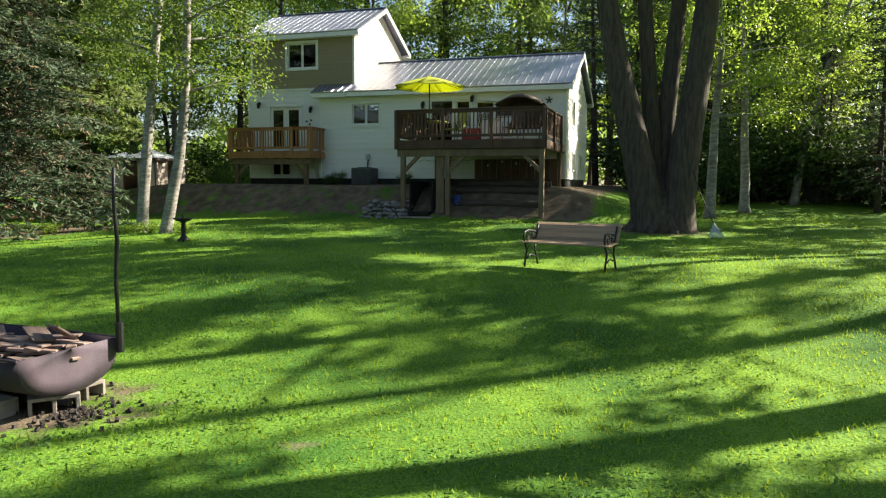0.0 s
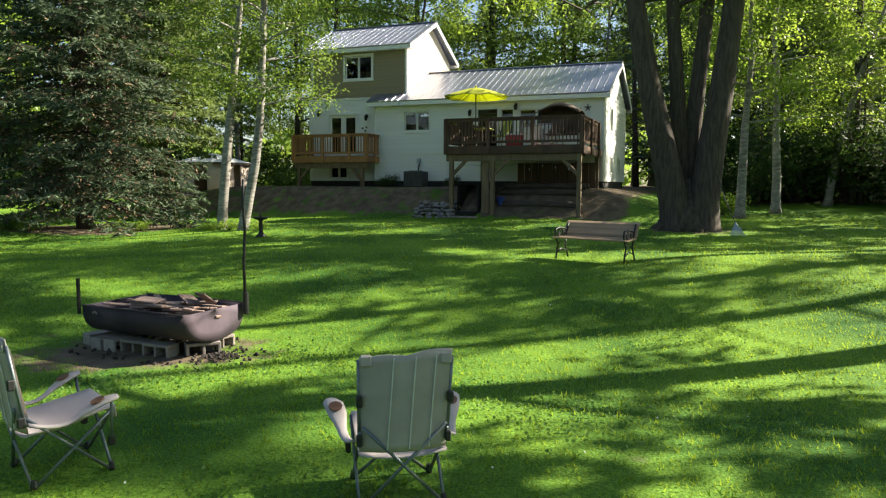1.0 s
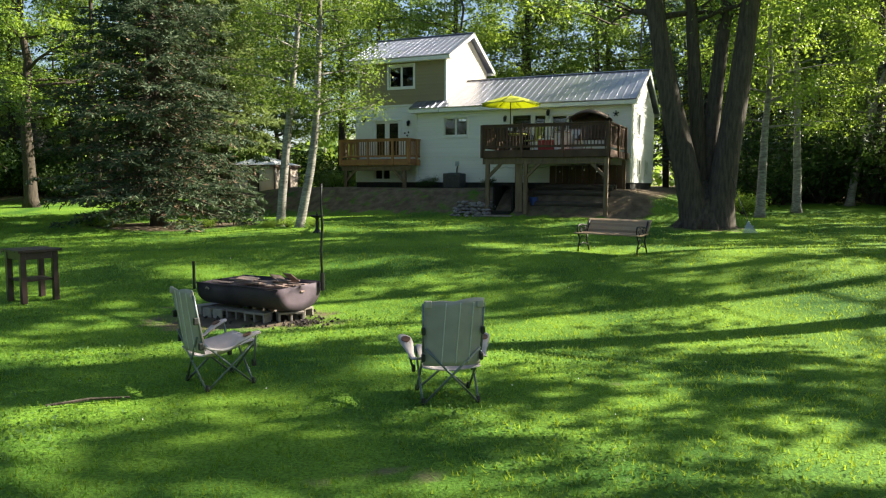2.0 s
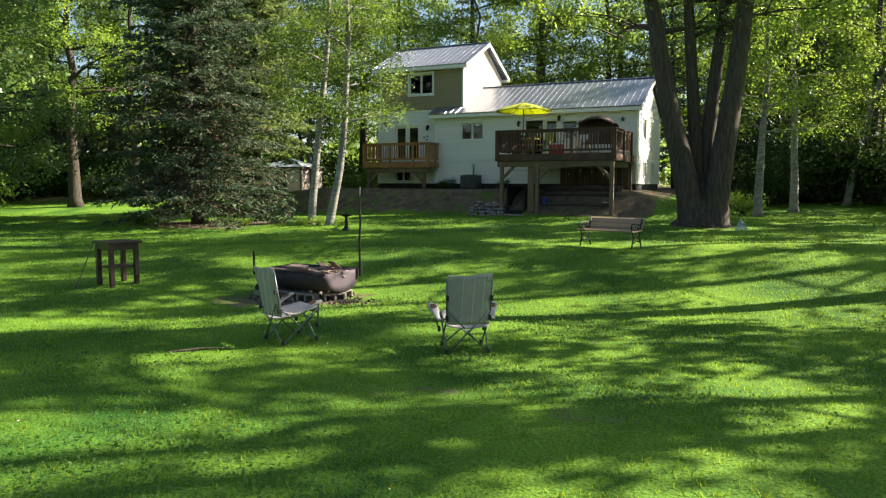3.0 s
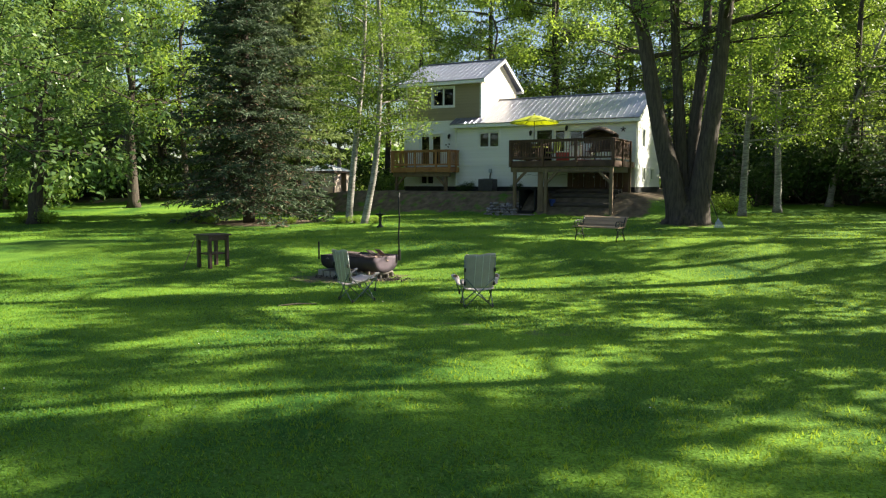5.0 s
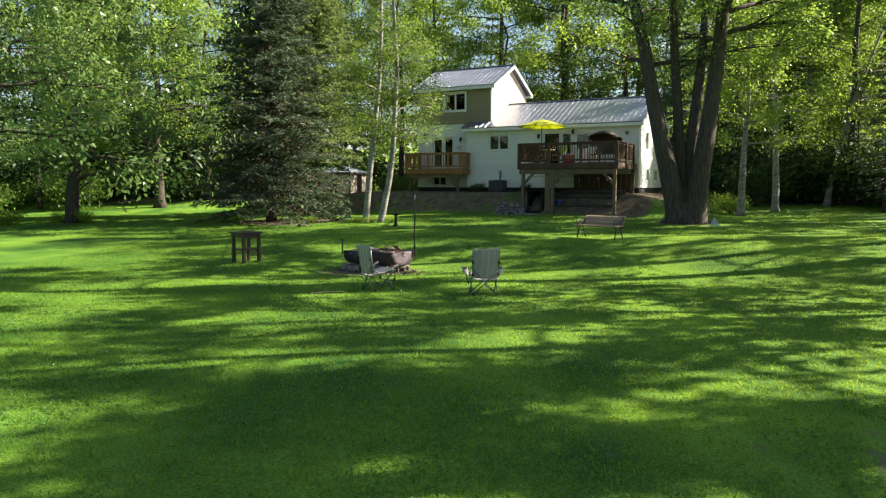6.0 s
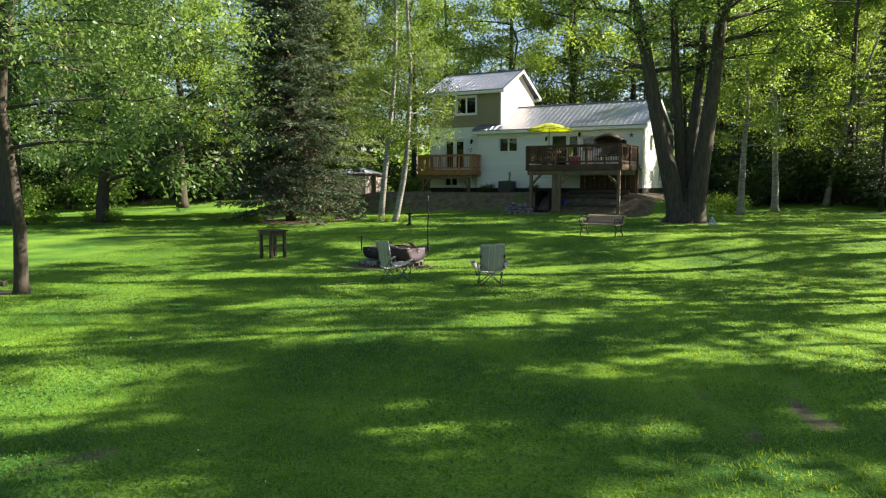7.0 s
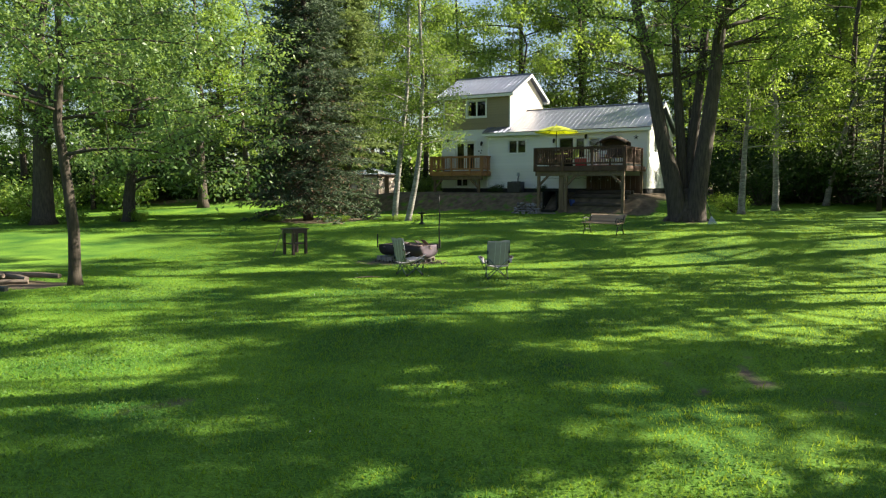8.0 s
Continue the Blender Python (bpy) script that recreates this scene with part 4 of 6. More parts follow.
# the wood around: a few grown trees and copies of them
WOOD = [
    make_tree(61, "broadleaf tree of the surrounding wood", BARK_BROWN, LEAF_MAPLE, 15.0, 0.2, 3.2, 3.4, 17, 10500, 0.165, 0.4, (-34, 34), clump=0.45, up=0.3, light=True, sub=7, group="wood"),
    make_tree(62, "broadleaf tree of the surrounding wood", BARK_BROWN, LEAF_LIME, 16.5, 0.19, 4.0, 3.2, 17, 10500, 0.165, 0.4, (-30, 41), clump=0.45, up=0.25, light=True, sub=7, group="wood"),
    make_tree(63, "broadleaf tree of the surrounding wood", BARK_BROWN, LEAF_DARK, 17.5, 0.23, 5.0, 3.6, 17, 10500, 0.175, 0.42, (22, 44), clump=0.45, up=0.3, light=True, sub=7, group="wood"),
    make_tree(64, "broadleaf tree of the surrounding wood", BARK_BIRCH, LEAF_BIRCH, 14.0, 0.15, 3.6, 2.6, 16, 10500, 0.15, 0.38, (18, 36), clump=0.45, up=0.25, light=True, sub=7, group="wood"),
    make_conifer(65, "dark conifer of the surrounding wood", 17.0, 2.6, 2.0, BARK_BROWN, NEEDLE_SPRUCE, (-21, 36), 24, 6, 8, 5, 0.7, 0.12, 0.35, 0.36, 0.18, group="wood"),
    # these two and their copies are added to cast shade, mostly out of view
    make_tree(66, "tall open-crowned tree added to cast shade", BARK_BROWN, LEAF_MAPLE, 21.0, 0.28, 7.0, 4.8, 13, 2900, 0.31, 0.33, (16, 3), up=0.3, sub=4, clump=0.15, group="wood"),
    make_tree(67, "tall open-crowned tree added to cast shade", BARK_BROWN, LEAF_LIME, 23.0, 0.3, 8.0, 4.6, 13, 2900, 0.31, 0.33, (21, -3), up=0.35, sub=4, clump=0.15, group="wood"),
]


def make_bush(seed, at, leaf, r, h, leaves, size, label):
    rng = np.random.RandomState(seed)
    bush = thing("bush", label, "bush", pose(at[0], at[1], gz(*at)), "undergrowth")
    g, tips = Geo(), []
    for k in range(11):
        az, ln = 2.4 * k, r * rng.uniform(0.4, 1.0)
        e = Vector((math.cos(az) * ln, math.sin(az) * ln, h * rng.uniform(0.45, 1.0)))
        g.tube([(0, 0, -0.05), e * 0.5 + Vector((0, 0, 0.12 * h)), e], [0.03, 0.018, 0.006], 4)
        tips += [tuple(e * 0.6), tuple(e * 0.8), tuple(e)]
    part("branchwork", g.mesh("branchwork"), BARK_BROWN, bush)
    t = np.array(tips)
    c = crown_points(t, np.ones(len(t)), leaves, 0.22 * (r + h) / 2, rng)
    c[:, 2] = np.abs(c[:, 2])
    v, f = leaf_quads(c, size, rng, 0.2, light=True)
    part("foliage", np_mesh("foliage", v, f), leaf, bush)
    return bush


BUSHES = [make_bush(71, (-26, 33.5), LEAF_UNDER, 1.5, 1.6, 1900, 0.13, "dark green shrub of the undergrowth"),
          make_bush(72, (-28, 36), LEAF_MAPLE, 1.2, 1.1, 1600, 0.12, "green shrub of the undergrowth"),
          make_bush(73, (9.2, 26.6), LEAF_LIME, 0.9, 0.8, 1200, 0.12, "pale leafy shrub by the house")]


def clear_of_things(x, y):
    u, n = to_house(x, y)
    return not (-7.5 < u < 12.2 and -6 < n < 9.5) and not (-19.5 < x < -8 and 30 < y < 42)


rnd = random.Random(5)
spots = []


def plant(x, y, kinds, near=2.0, big=1.0):
    if not clear_of_things(x, y) or any((x - a) ** 2 + (y - b) ** 2 < near * near for a, b in spots):
        return
    if 11 < x < 27 and abs(y - 28.0 - 0.4 * (x - 5)) < 3.0:
        return      # the sun comes through here onto the gable
    spots.append((x, y))
    src = WOOD[rnd.choice(kinds)]
    s = rnd.uniform(0.85, 1.2) * big
    copy_thing(src, pose(x, y, gz(x, y) - 0.05, rnd.uniform(-2, 2), rnd.uniform(-2, 2), rnd.uniform(0, 360)) @ Matrix.Scale(s, 4))


for k in range(40):      # behind the house
    plant(rnd.uniform(-22, 24), rnd.uniform(41, 66), (0, 1, 1, 2, 3, 4), 2.4, 1.25)
for k in range(46):      # left wood
    plant(rnd.uniform(-48, -19), rnd.uniform(31, 56), (0, 1, 2, 3, 4), 2.4)
for k in range(12):
    plant(rnd.uniform(-50, -31), rnd.uniform(6, 30), (0, 1, 2, 4), 2.6)
for k in range(44):      # right wood
    plant(rnd.uniform(12.5, 22), rnd.uniform(32, 56), (1, 1, 1, 0, 3, 4), 2.0)
SHADE_ROW = ((12.9, 9.8, 1.35), (13.2, -2.5, 1.35), (15.5, -9, 0.95), (16, 15, 0.95), (26, 17, 1.35), (19, 22.5, 0.95), (26, 27, 1.0), (15, -15.5, 1.0), (22, 8, 1.2), (22, -6, 1.2), (21, -13, 1.2), (23.5, 20, 1.05), (17.5, -5, 0.9), (19.5, -10, 0.95), (16.5, 31.5, 0.9), (21.5, 25.5, 0.95), (20.5, 1.2, 1.05), (24.5, 25, 0.9), (28.5, 22, 1.1), (27.5, 24.0, 1.0), (18, 5.5, 1.0), (25, 2.5, 1.1), (18.5, -1.5, 0.9))
for k, (x, y, big) in enumerate(SHADE_ROW):      # added trees, mostly out of view, placed to shade the lawn and gable
    spots.append((x, y))
    copy_thing(WOOD[5 + k % 2], pose(x, y, gz(x, y) - 0.05, 0, 0, 70 * k) @ Matrix.Scale(big, 4))
for x, y, k, big in ((16.9, 27.8, 4, 0.62), (18.6, 29.6, 4, 0.6), (20.4, 27.4, 4, 0.8), (14.6, 33.5, 4, 0.5), (12.4, 31.6, 4, 0.4), (10.6, 33.0, 4, 0.45), (16.6, 31.0, 4, 0.45), (18.8, 26.0, 4, 0.7)):      # dense edge of the right wood
    spots.append((x, y))
    copy_thing(WOOD[k], pose(x, y, gz(x, y) - 0.05, 0, 0, 50 * x) @ Matrix.Scale(big, 4))
for k in range(14):      # dark conifers closing the right wood
    plant(rnd.uniform(14, 30), rnd.uniform(37, 52), (4,), 1.6, 0.95)
for x, y, k, big in ((-11, 47, 1, 1.5), (-5.5, 50, 0, 1.5), (0, 47.5, 1, 1.55), (5, 49, 0, 1.5), (8.5, 40, 4, 0.9), (11, 42, 4, 0.95), (13.5, 39.5, 4, 0.9)):      # tall trees close behind the house
    plant(x, y, (k,), 0.5, big)
for k in range(12):      # behind the walk's start
    plant(rnd.uniform(-22, 16), rnd.uniform(-34, -24), (0, 1, 2, 4), 3.0)
for k in range(190):
    src = BUSHES[0 if k < 80 else rnd.choice((0, 0, 1))]
    if k < 80:
        x, y = rnd.uniform(10.5, 32), rnd.uniform(30, 46)
    elif k < 160:
        x, y = rnd.uniform(-50, -8), rnd.uniform(33, 52)
    else:
        x, y = rnd.uniform(-46, -31), rnd.uniform(12, 30)
    if clear_of_things(x, y) and not -12 < x < -5:
        copy_thing(src, pose(x, y, gz(x, y) - 0.05, 0, 0, rnd.uniform(0, 360)) @ Matrix.Scale(rnd.uniform(0.8, 2.2), 4))


def far_woods():
    """The wood beyond the last single trees: one band of foliage and thin trunks, all the way round."""
    rng = np.random.RandomState(90)
    n = 60000
    az, d = rng.uniform(0, 2 * math.pi, n), rng.uniform(56, 82, n)
    x, y = 4 + d * np.cos(az), 12 + d * np.sin(az)
    top = 7.5 + 3 * np.sin(az * 9) + 2 * np.sin(az * 23 + 1)
    z = ground_z(x, y) + top * rng.uniform(0, 1, n) ** 0.9
    v, f = leaf_quads(np.stack([x, y, z], 1), 0.95, rng, 0.3, 0.7)
    solo("far_woods", np_mesh("far_woods", v, f), LEAF_MAPLE, "dense dark far woods closing the horizon", "woods", kind="stuff")


far_woods()


# ---- grass ----
def build_grass():
    rng = np.random.RandomState(3)
    P, H = [], []
    for x0, x1, y0, y1, n, h in ((-9, 11, -12.5, -4, 170000, 0.036), (-13, 14, -4, 4, 150000, 0.036), (-14, 12, 4, 12, 120000, 0.038), (-30, 14, 12, 27, 90000, 0.05)):
        p = rng.uniform((x0, y0), (x1, y1), (n, 2))
        keep = soil_mask(p[:, 0], p[:, 1]) + rng.uniform(-0.25, 0.25, n) < 0.4
        P.append(p[keep]), H.append(np.full(keep.sum(), h))
    p, h = np.concatenate(P), np.concatenate(H) * rng.uniform(0.5, 1.35, sum(len(q) for q in P))
    n = len(p)
    cell = np.abs(np.sin(np.floor(p[:, 0] / 0.09) * 12.9898 + np.floor(p[:, 1] / 0.09) * 78.233) * 43758.5453) % 1.0
    h = h * (0.6 + 0.7 * cell)
    base = np.stack([p[:, 0], p[:, 1], ground_z(p[:, 0], p[:, 1]) - 0.005], 1)
    az = rng.uniform(0, 2 * math.pi, n)
    w = np.stack([np.cos(az), np.sin(az), np.zeros(n)], 1) * (h * 0.17)[:, None]
    lean = np.stack([rng.normal(size=n), rng.normal(size=n), np.zeros(n)], 1) * (h * 0.5)[:, None]
    tip = base + lean + np.stack([np.zeros(n), np.zeros(n), h], 1)
    v = np.stack([base - w, base + w, tip], 1).reshape(-1, 3)
    # clover and broad weeds in drifts
    q = rng.uniform((-10, -12.5), (12, 10), (160000, 2))
    drift = np.sin(q[:, 0] * 1.3 + 2 * np.sin(q[:, 1] * 0.7)) + np.sin(q[:, 1] * 1.7 + 1.5 * np.sin(q[:, 0] * 0.9)) + rng.normal(size=len(q)) * 0.6
    q = q[(drift > np.where(q[:, 1] < -4.5, 0.0, 0.8)) & (soil_mask(q[:, 0], q[:, 1]) < 0.35)]
    c = np.stack([q[:, 0], q[:, 1], ground_z(q[:, 0], q[:, 1]) + rng.uniform(0.012, 0.04, len(q))], 1)
    cv, cf = leaf_quads(c, 0.03, rng, 0.0, 0.9)
    solo("clover", np_mesh("clover", cv, cf), CLOVER, "low clover leaves spread through the lawn", "clover", kind="stuff")
    q = rng.uniform((-12, -12), (12, 14), (170, 2))
    c = np.stack([q[:, 0], q[:, 1], ground_z(q[:, 0], q[:, 1]) + 0.04], 1)
    bv, bf = leaf_quads(c, 0.018, rng, 0.0, 1.0)
    solo("clover_blossom", np_mesh("clover_blossom", bv, bf), BLOSSOM, "tiny white clover blossoms dotted over the lawn", "flowers", kind="stuff")
    solo("grass", np_mesh("grass", v, np.arange(3 * n).reshape(-1, 3)), GRASS, "short mown green grass blades", "grass", kind="stuff")


build_grass()


# ---- things on the lawn ----
def lawn_pose(x, y, turn=0.0, dz=0.0):
    return pose(x, y, gz(x, y) + dz, 0, 0, turn)


def camp_chair(x, y, turn, label):
    """Folding chair: crossed tube legs, sagging seat and back, padded arms with cup rings. It faces local +y."""
    c = thing("camping_chair", label, "chair", lawn_pose(x, y, turn), "camping chairs by the fire pit")
    r = 0.011

    def rod(name, a, b, mat=TUBE_STEEL, rad=r):
        part(name, Geo().tube([a, b], rad, 8).mesh(name, smooth=True), mat, c)
    for s in (-1, 1):
        rod("leg", (s * 0.26, -0.22, 0.01), (s * 0.27, 0.26, 0.43))
        rod("leg", (s * 0.26, 0.24, 0.01), (s * 0.26, -0.29, 0.5))
        rod("leg", (s * 0.25, -0.235, 0.01), (-s * 0.25, -0.315, 0.54))
        rod("leg", (s * 0.25, 0.25, 0.01), (-s * 0.25, 0.27, 0.42))
        rod("back_post", (s * 0.265, -0.26, 0.42), (s * 0.275, -0.345, 0.95))
        rod("arm_post", (s * 0.29, 0.24, 0.2), (s * 0.385, 0.22, 0.53))
        for y0 in (-0.225, 0.245):
            part("foot", Geo().lathe([(0.02, 0), (0.024, 0.02), (0.016, 0.06)], 8, (s * 0.255, y0, 0)).mesh("foot"), BLACK_PLASTIC, c)
        for p in ((s * 0.266, -0.285, 0.45), (s * 0.27, -0.33, 0.7), (s * 0.29, 0.24, 0.22)):
            part("joint", Geo().box(p, (0.035, 0.045, 0.07)).mesh("joint", 0.008), BLACK_PLASTIC, c)
        rows = []
        for i in range(11):
            t = i / 10
            yy = -0.25 + 0.5 * t
            w = 0.03 + 0.034 * ss(t, 0.45, 0.75) - 0.025 * ss(t, 0.9, 1.0)
            zz = 0.43 - 0.035 * math.sin(math.pi * min(1, t * 1.6)) + 0.11 * ss(t, 0.35, 1.0)
            rows.append([(s * (0.3 + 0.1 * t) + k * w, yy, zz - 0.012 * k * k + 0.02) for k in (-1, -0.5, 0, 0.5, 1)])
        arm = part("armrest", Geo().grid(rows).mesh("armrest", smooth=True, thick=0.012), FABRIC_PALE, c, "pale padded fabric arm")
        part("cup_ring", Geo().lathe([(0.012, 0.0), (0.044, 0.0), (0.044, 0.008), (0.012, 0.006)], 16).mesh("cup_ring"), BROWN_RING, arm, "brown cup-holder ring", at=pose(s * 0.378, 0.135, 0.532, 22, 0, 0))
    # back: hangs between the posts, bowed outwards, with a scalloped top
    rows = []
    for i in range(13):
        t = i / 12
        row = []
        for j in range(13):
            k = j / 6 - 1
            bow = 0.055 * (1 - k * k)
            top = (0.018 * abs(math.sin(3.0 * k)) + 0.02 * k) * ss(t, 0.7, 1.0)
            row.append((k * (0.265 + 0.012 * t), -0.25 - 0.105 * t - bow * (1 - 0.4 * t), 0.37 + 0.6 * t + top))
        rows.append(row)
    back = part("backrest", Geo().grid(rows).mesh("backrest", smooth=True, thick=0.008), FABRIC_GREY, c, "grey fabric back with pale piping")
    for k in (-0.38, 0.1, 0.55):
        pts = []
        for i in range(9):
            t = i / 8
            kk = k + 0.1 * t
            pts.append((kk * 0.27, -0.25 - 0.105 * t - 0.055 * (1 - kk * kk) * (1 - 0.4 * t) - 0.008, 0.39 + 0.57 * t))
        part("piping", Geo().tube(pts, 0.0045, 5).mesh("piping"), PIPING, back)
    for s in (-1, 1):
        part("corner_pocket", Geo().box((s * 0.235, -0.363, 0.945), (0.07, 0.03, 0.07)).mesh("corner_pocket", 0.01), FABRIC_GREY, back)
    rows = []
    for i in range(11):
        t = i / 10
        rows.append([(k * 0.265, -0.27 + 0.55 * t, 0.36 + 0.09 * t - 0.1 * (1 - k * k) * math.sin(math.pi * min(1, t * 0.9 + 0.1))) for k in (-1, -0.66, -0.33, 0, 0.33, 0.66, 1)])
    rows.append([(k * 0.25, 0.295, 0.36) for k in (-1, -0.66, -0.33, 0, 0.33, 0.66, 1)])
    part("seat", Geo().grid(rows).mesh("seat", smooth=True, thick=0.012), FABRIC_PALE, c, "pale fabric seat")
    rows = [[(k * 0.25, -0.24 - 0.09 * t - 0.045 * (1 - k * k) * (1 - 0.4 * t) + 0.012, 0.4 + 0.52 * t) for k in (-1, -0.5, 0, 0.5, 1)] for t in (0, 0.25, 0.5, 0.75, 1)]
    part("back_lining", Geo().grid(rows).mesh("back_lining", smooth=True), FABRIC_PALE, c)
    return c


camp_chair(-0.5, 2.2, 16, "grey folding camping chair with pale arms on the grass")
camp_chair(-2.83, 2.36, -43.0, "grey folding camping chair with pale seat near the fire pit")


def fire_pit():
    m = lawn_pose(PIT[0], PIT[1], PIT_TURN, -0.04)
    p = thing("fire_pit", "half oil tank fire pit, dark rusty steel, with two post sleeves", "fire pit", m @ Matrix.Translation((0, 0, 0.19)))
    L, R, D = 0.81, 0.5, 0.38
    rows = []
    prof = [(math.cos(math.pi * i / 16), math.sin(math.pi * i / 16)) for i in range(17)]
    xs = [-L, -L * 0.5, 0, L * 0.5, L]
    for x in xs:
        rows.append([(x, -R * c, D * (1 - abs(s) ** 0.62) + 0.006 * math.sin(9 * x + 3 * c)) for c, s in prof])
    part("shell", Geo().grid(rows).mesh("shell", smooth=True, thick=0.012), TANK_STEEL, p)
    for sgn in (-1, 1):
        cap = []
        for t in (0.0, 0.35, 0.7, 1.0):
            cap.append([(sgn * (L + 0.006 * (1 - t * t)), -R * c * t if t else 0.0, D - D * (abs(s) ** 0.62) * t) for c, s in prof])
        part("end_plate", Geo().grid(cap).mesh("end_plate", smooth=True, thick=0.01), TANK_END, p, "paler purplish steel end plate")
    for y in (-R, R):
        part("rim", Geo().tube([(-L, y, D), (0, y * 1.01, D + 0.006), (L, y, D)], 0.012, 6).mesh("rim"), TANK_STEEL, p)
    part("sleeve", Geo().tube([(-L - 0.03, -R - 0.02, D - 0.1), (-L - 0.03, -R - 0.02, D + 0.33)], 0.022, 9).mesh("sleeve"), IRON, p)
    part("sleeve", Geo().tube([(L + 0.05, R - 0.02, D - 0.13), (L + 0.05, R - 0.02, D + 0.14)], 0.036, 10).mesh("sleeve"), IRON, p)
    part("pole", Geo().tube([(L + 0.05, R - 0.02, D - 0.05), (L + 0.03, R - 0.02, D + 0.5), (L + 0.06, R - 0.02, D + 0.9), (L + 0.035, R - 0.02, D + 1.25), (L + 0.05, R - 0.02, D + 1.53)], [0.02, 0.019, 0.02, 0.017, 0.016], 8).mesh("pole", smooth=True), IRON, p, "thin bent iron pole")
    part("ring_hook", Geo().tube([(-L + 0.22, -R - 0.03, D - 0.07), (-L + 0.26, -R - 0.045, D - 0.05), (-L + 0.29, -R - 0.03, D - 0.08)], 0.012, 6).mesh("ring_hook"), BLOCK, p, "pale metal lug")
    part("ash_bed", Geo().grid([[(x, y, D - 0.12 + 0.02 * math.sin(7 * x + 5 * y)) for y in (-0.36, -0.18, 0, 0.18, 0.36)] for x in (-0.7, -0.35, 0, 0.35, 0.7)]).mesh("ash_bed"), CHAR, p)
    rng = random.Random(8)
    for k in range(46):
        ln, w = rng.uniform(0.16, 0.62), rng.uniform(0.03, 0.1)
        x, y = rng.uniform(-0.58, 0.55), rng.uniform(-0.3, 0.3)
        z = D - 0.09 + 0.12 * (k / 46) * (1 - 0.5 * abs(x))
        q = pose(x, y, z, rng.uniform(-6, 6), rng.uniform(-6, 6), rng.gauss(8, 30))
        solo("scrap_plank", Geo().box((0, 0, 0), (ln, w, rng.uniform(0.012, 0.03))).mesh("scrap_plank", 0.003), SCRAP_WOOD, "weathered scrap board piled in the fire pit", "firewood", m @ Matrix.Translation((0, 0, 0.19)) @ q, "scrap boards in the pit")
    for x, y, z, rx, ry, rz, sx, sy in ((-0.12, -0.12, 0.5, 3, 4, 12, 0.3, 0.24), (0.3, 0.12, 0.5, -10, 20, -20, 0.26, 0.2), (0.48, 0.2, 0.52, -38, 0, -12, 0.2, 0.22)):
        solo("scrap_plank", Geo().box((0, 0, 0), (sx, sy, 0.018)).mesh("scrap_plank", 0.003), SCRAP_WOOD, "weathered sheet of scrap board in the fire pit", "firewood", m @ Matrix.Translation((0, 0, 0.13)) @ pose(x, y, z, rx, ry, rz), "scrap boards in the pit")
    # hollow blocks under it
    g = Geo()
    l, d, h, t = 0.39, 0.19, 0.19, 0.032
    g.box((0, 0, h - t / 2), (l, d, t)).box((0, 0, t / 2), (l, d, t))
    for x in (-l / 2 + t / 2, 0, l / 2 - t / 2):
        g.box((x, 0, h / 2), (t, d, h - 2 * t))
    block = g.mesh("concrete_block", 0.004)
    for x, y, rz in ((-0.62, -0.28, 84), (-0.12, -0.3, 3), (0.27, -0.33, 2), (0.66, -0.06, 52), (0.6, 0.26, 88), (-0.62, 0.2, 90), (-0.2, 0.26, 0), (0.2, 0.28, 0), (-0.9, -0.16, 75), (-0.42, -0.27, 88)):
        solo("concrete_block", block, BLOCK, "grey hollow concrete block under the fire pit", "block", m @ pose(x, y, -0.012, 0, 0, rz), "blocks under the pit")
    r2 = np.random.RandomState(4)
    g = Geo()
    for k in range(240):
        a = r2.uniform(-1.0, 1.0), r2.uniform(-0.75, 0.75)
        if k < 110:
            a = 0.95 + r2.normal() * 0.16, -0.05 + r2.normal() * 0.16
        s = r2.uniform(0.012, 0.045)
        w = m @ Vector((*a, 0))
        g.box((w.x, w.y, gz(w.x, w.y) + s * 0.3), (s, s * r2.uniform(0.5, 1.2), s * 0.7), Euler(r2.uniform(0, 3, 3)).to_matrix())
    solo("charcoal", g.mesh("charcoal"), CHAR, "scattered charcoal bits round the fire pit", "charcoal", kind="stuff")


fire_pit()


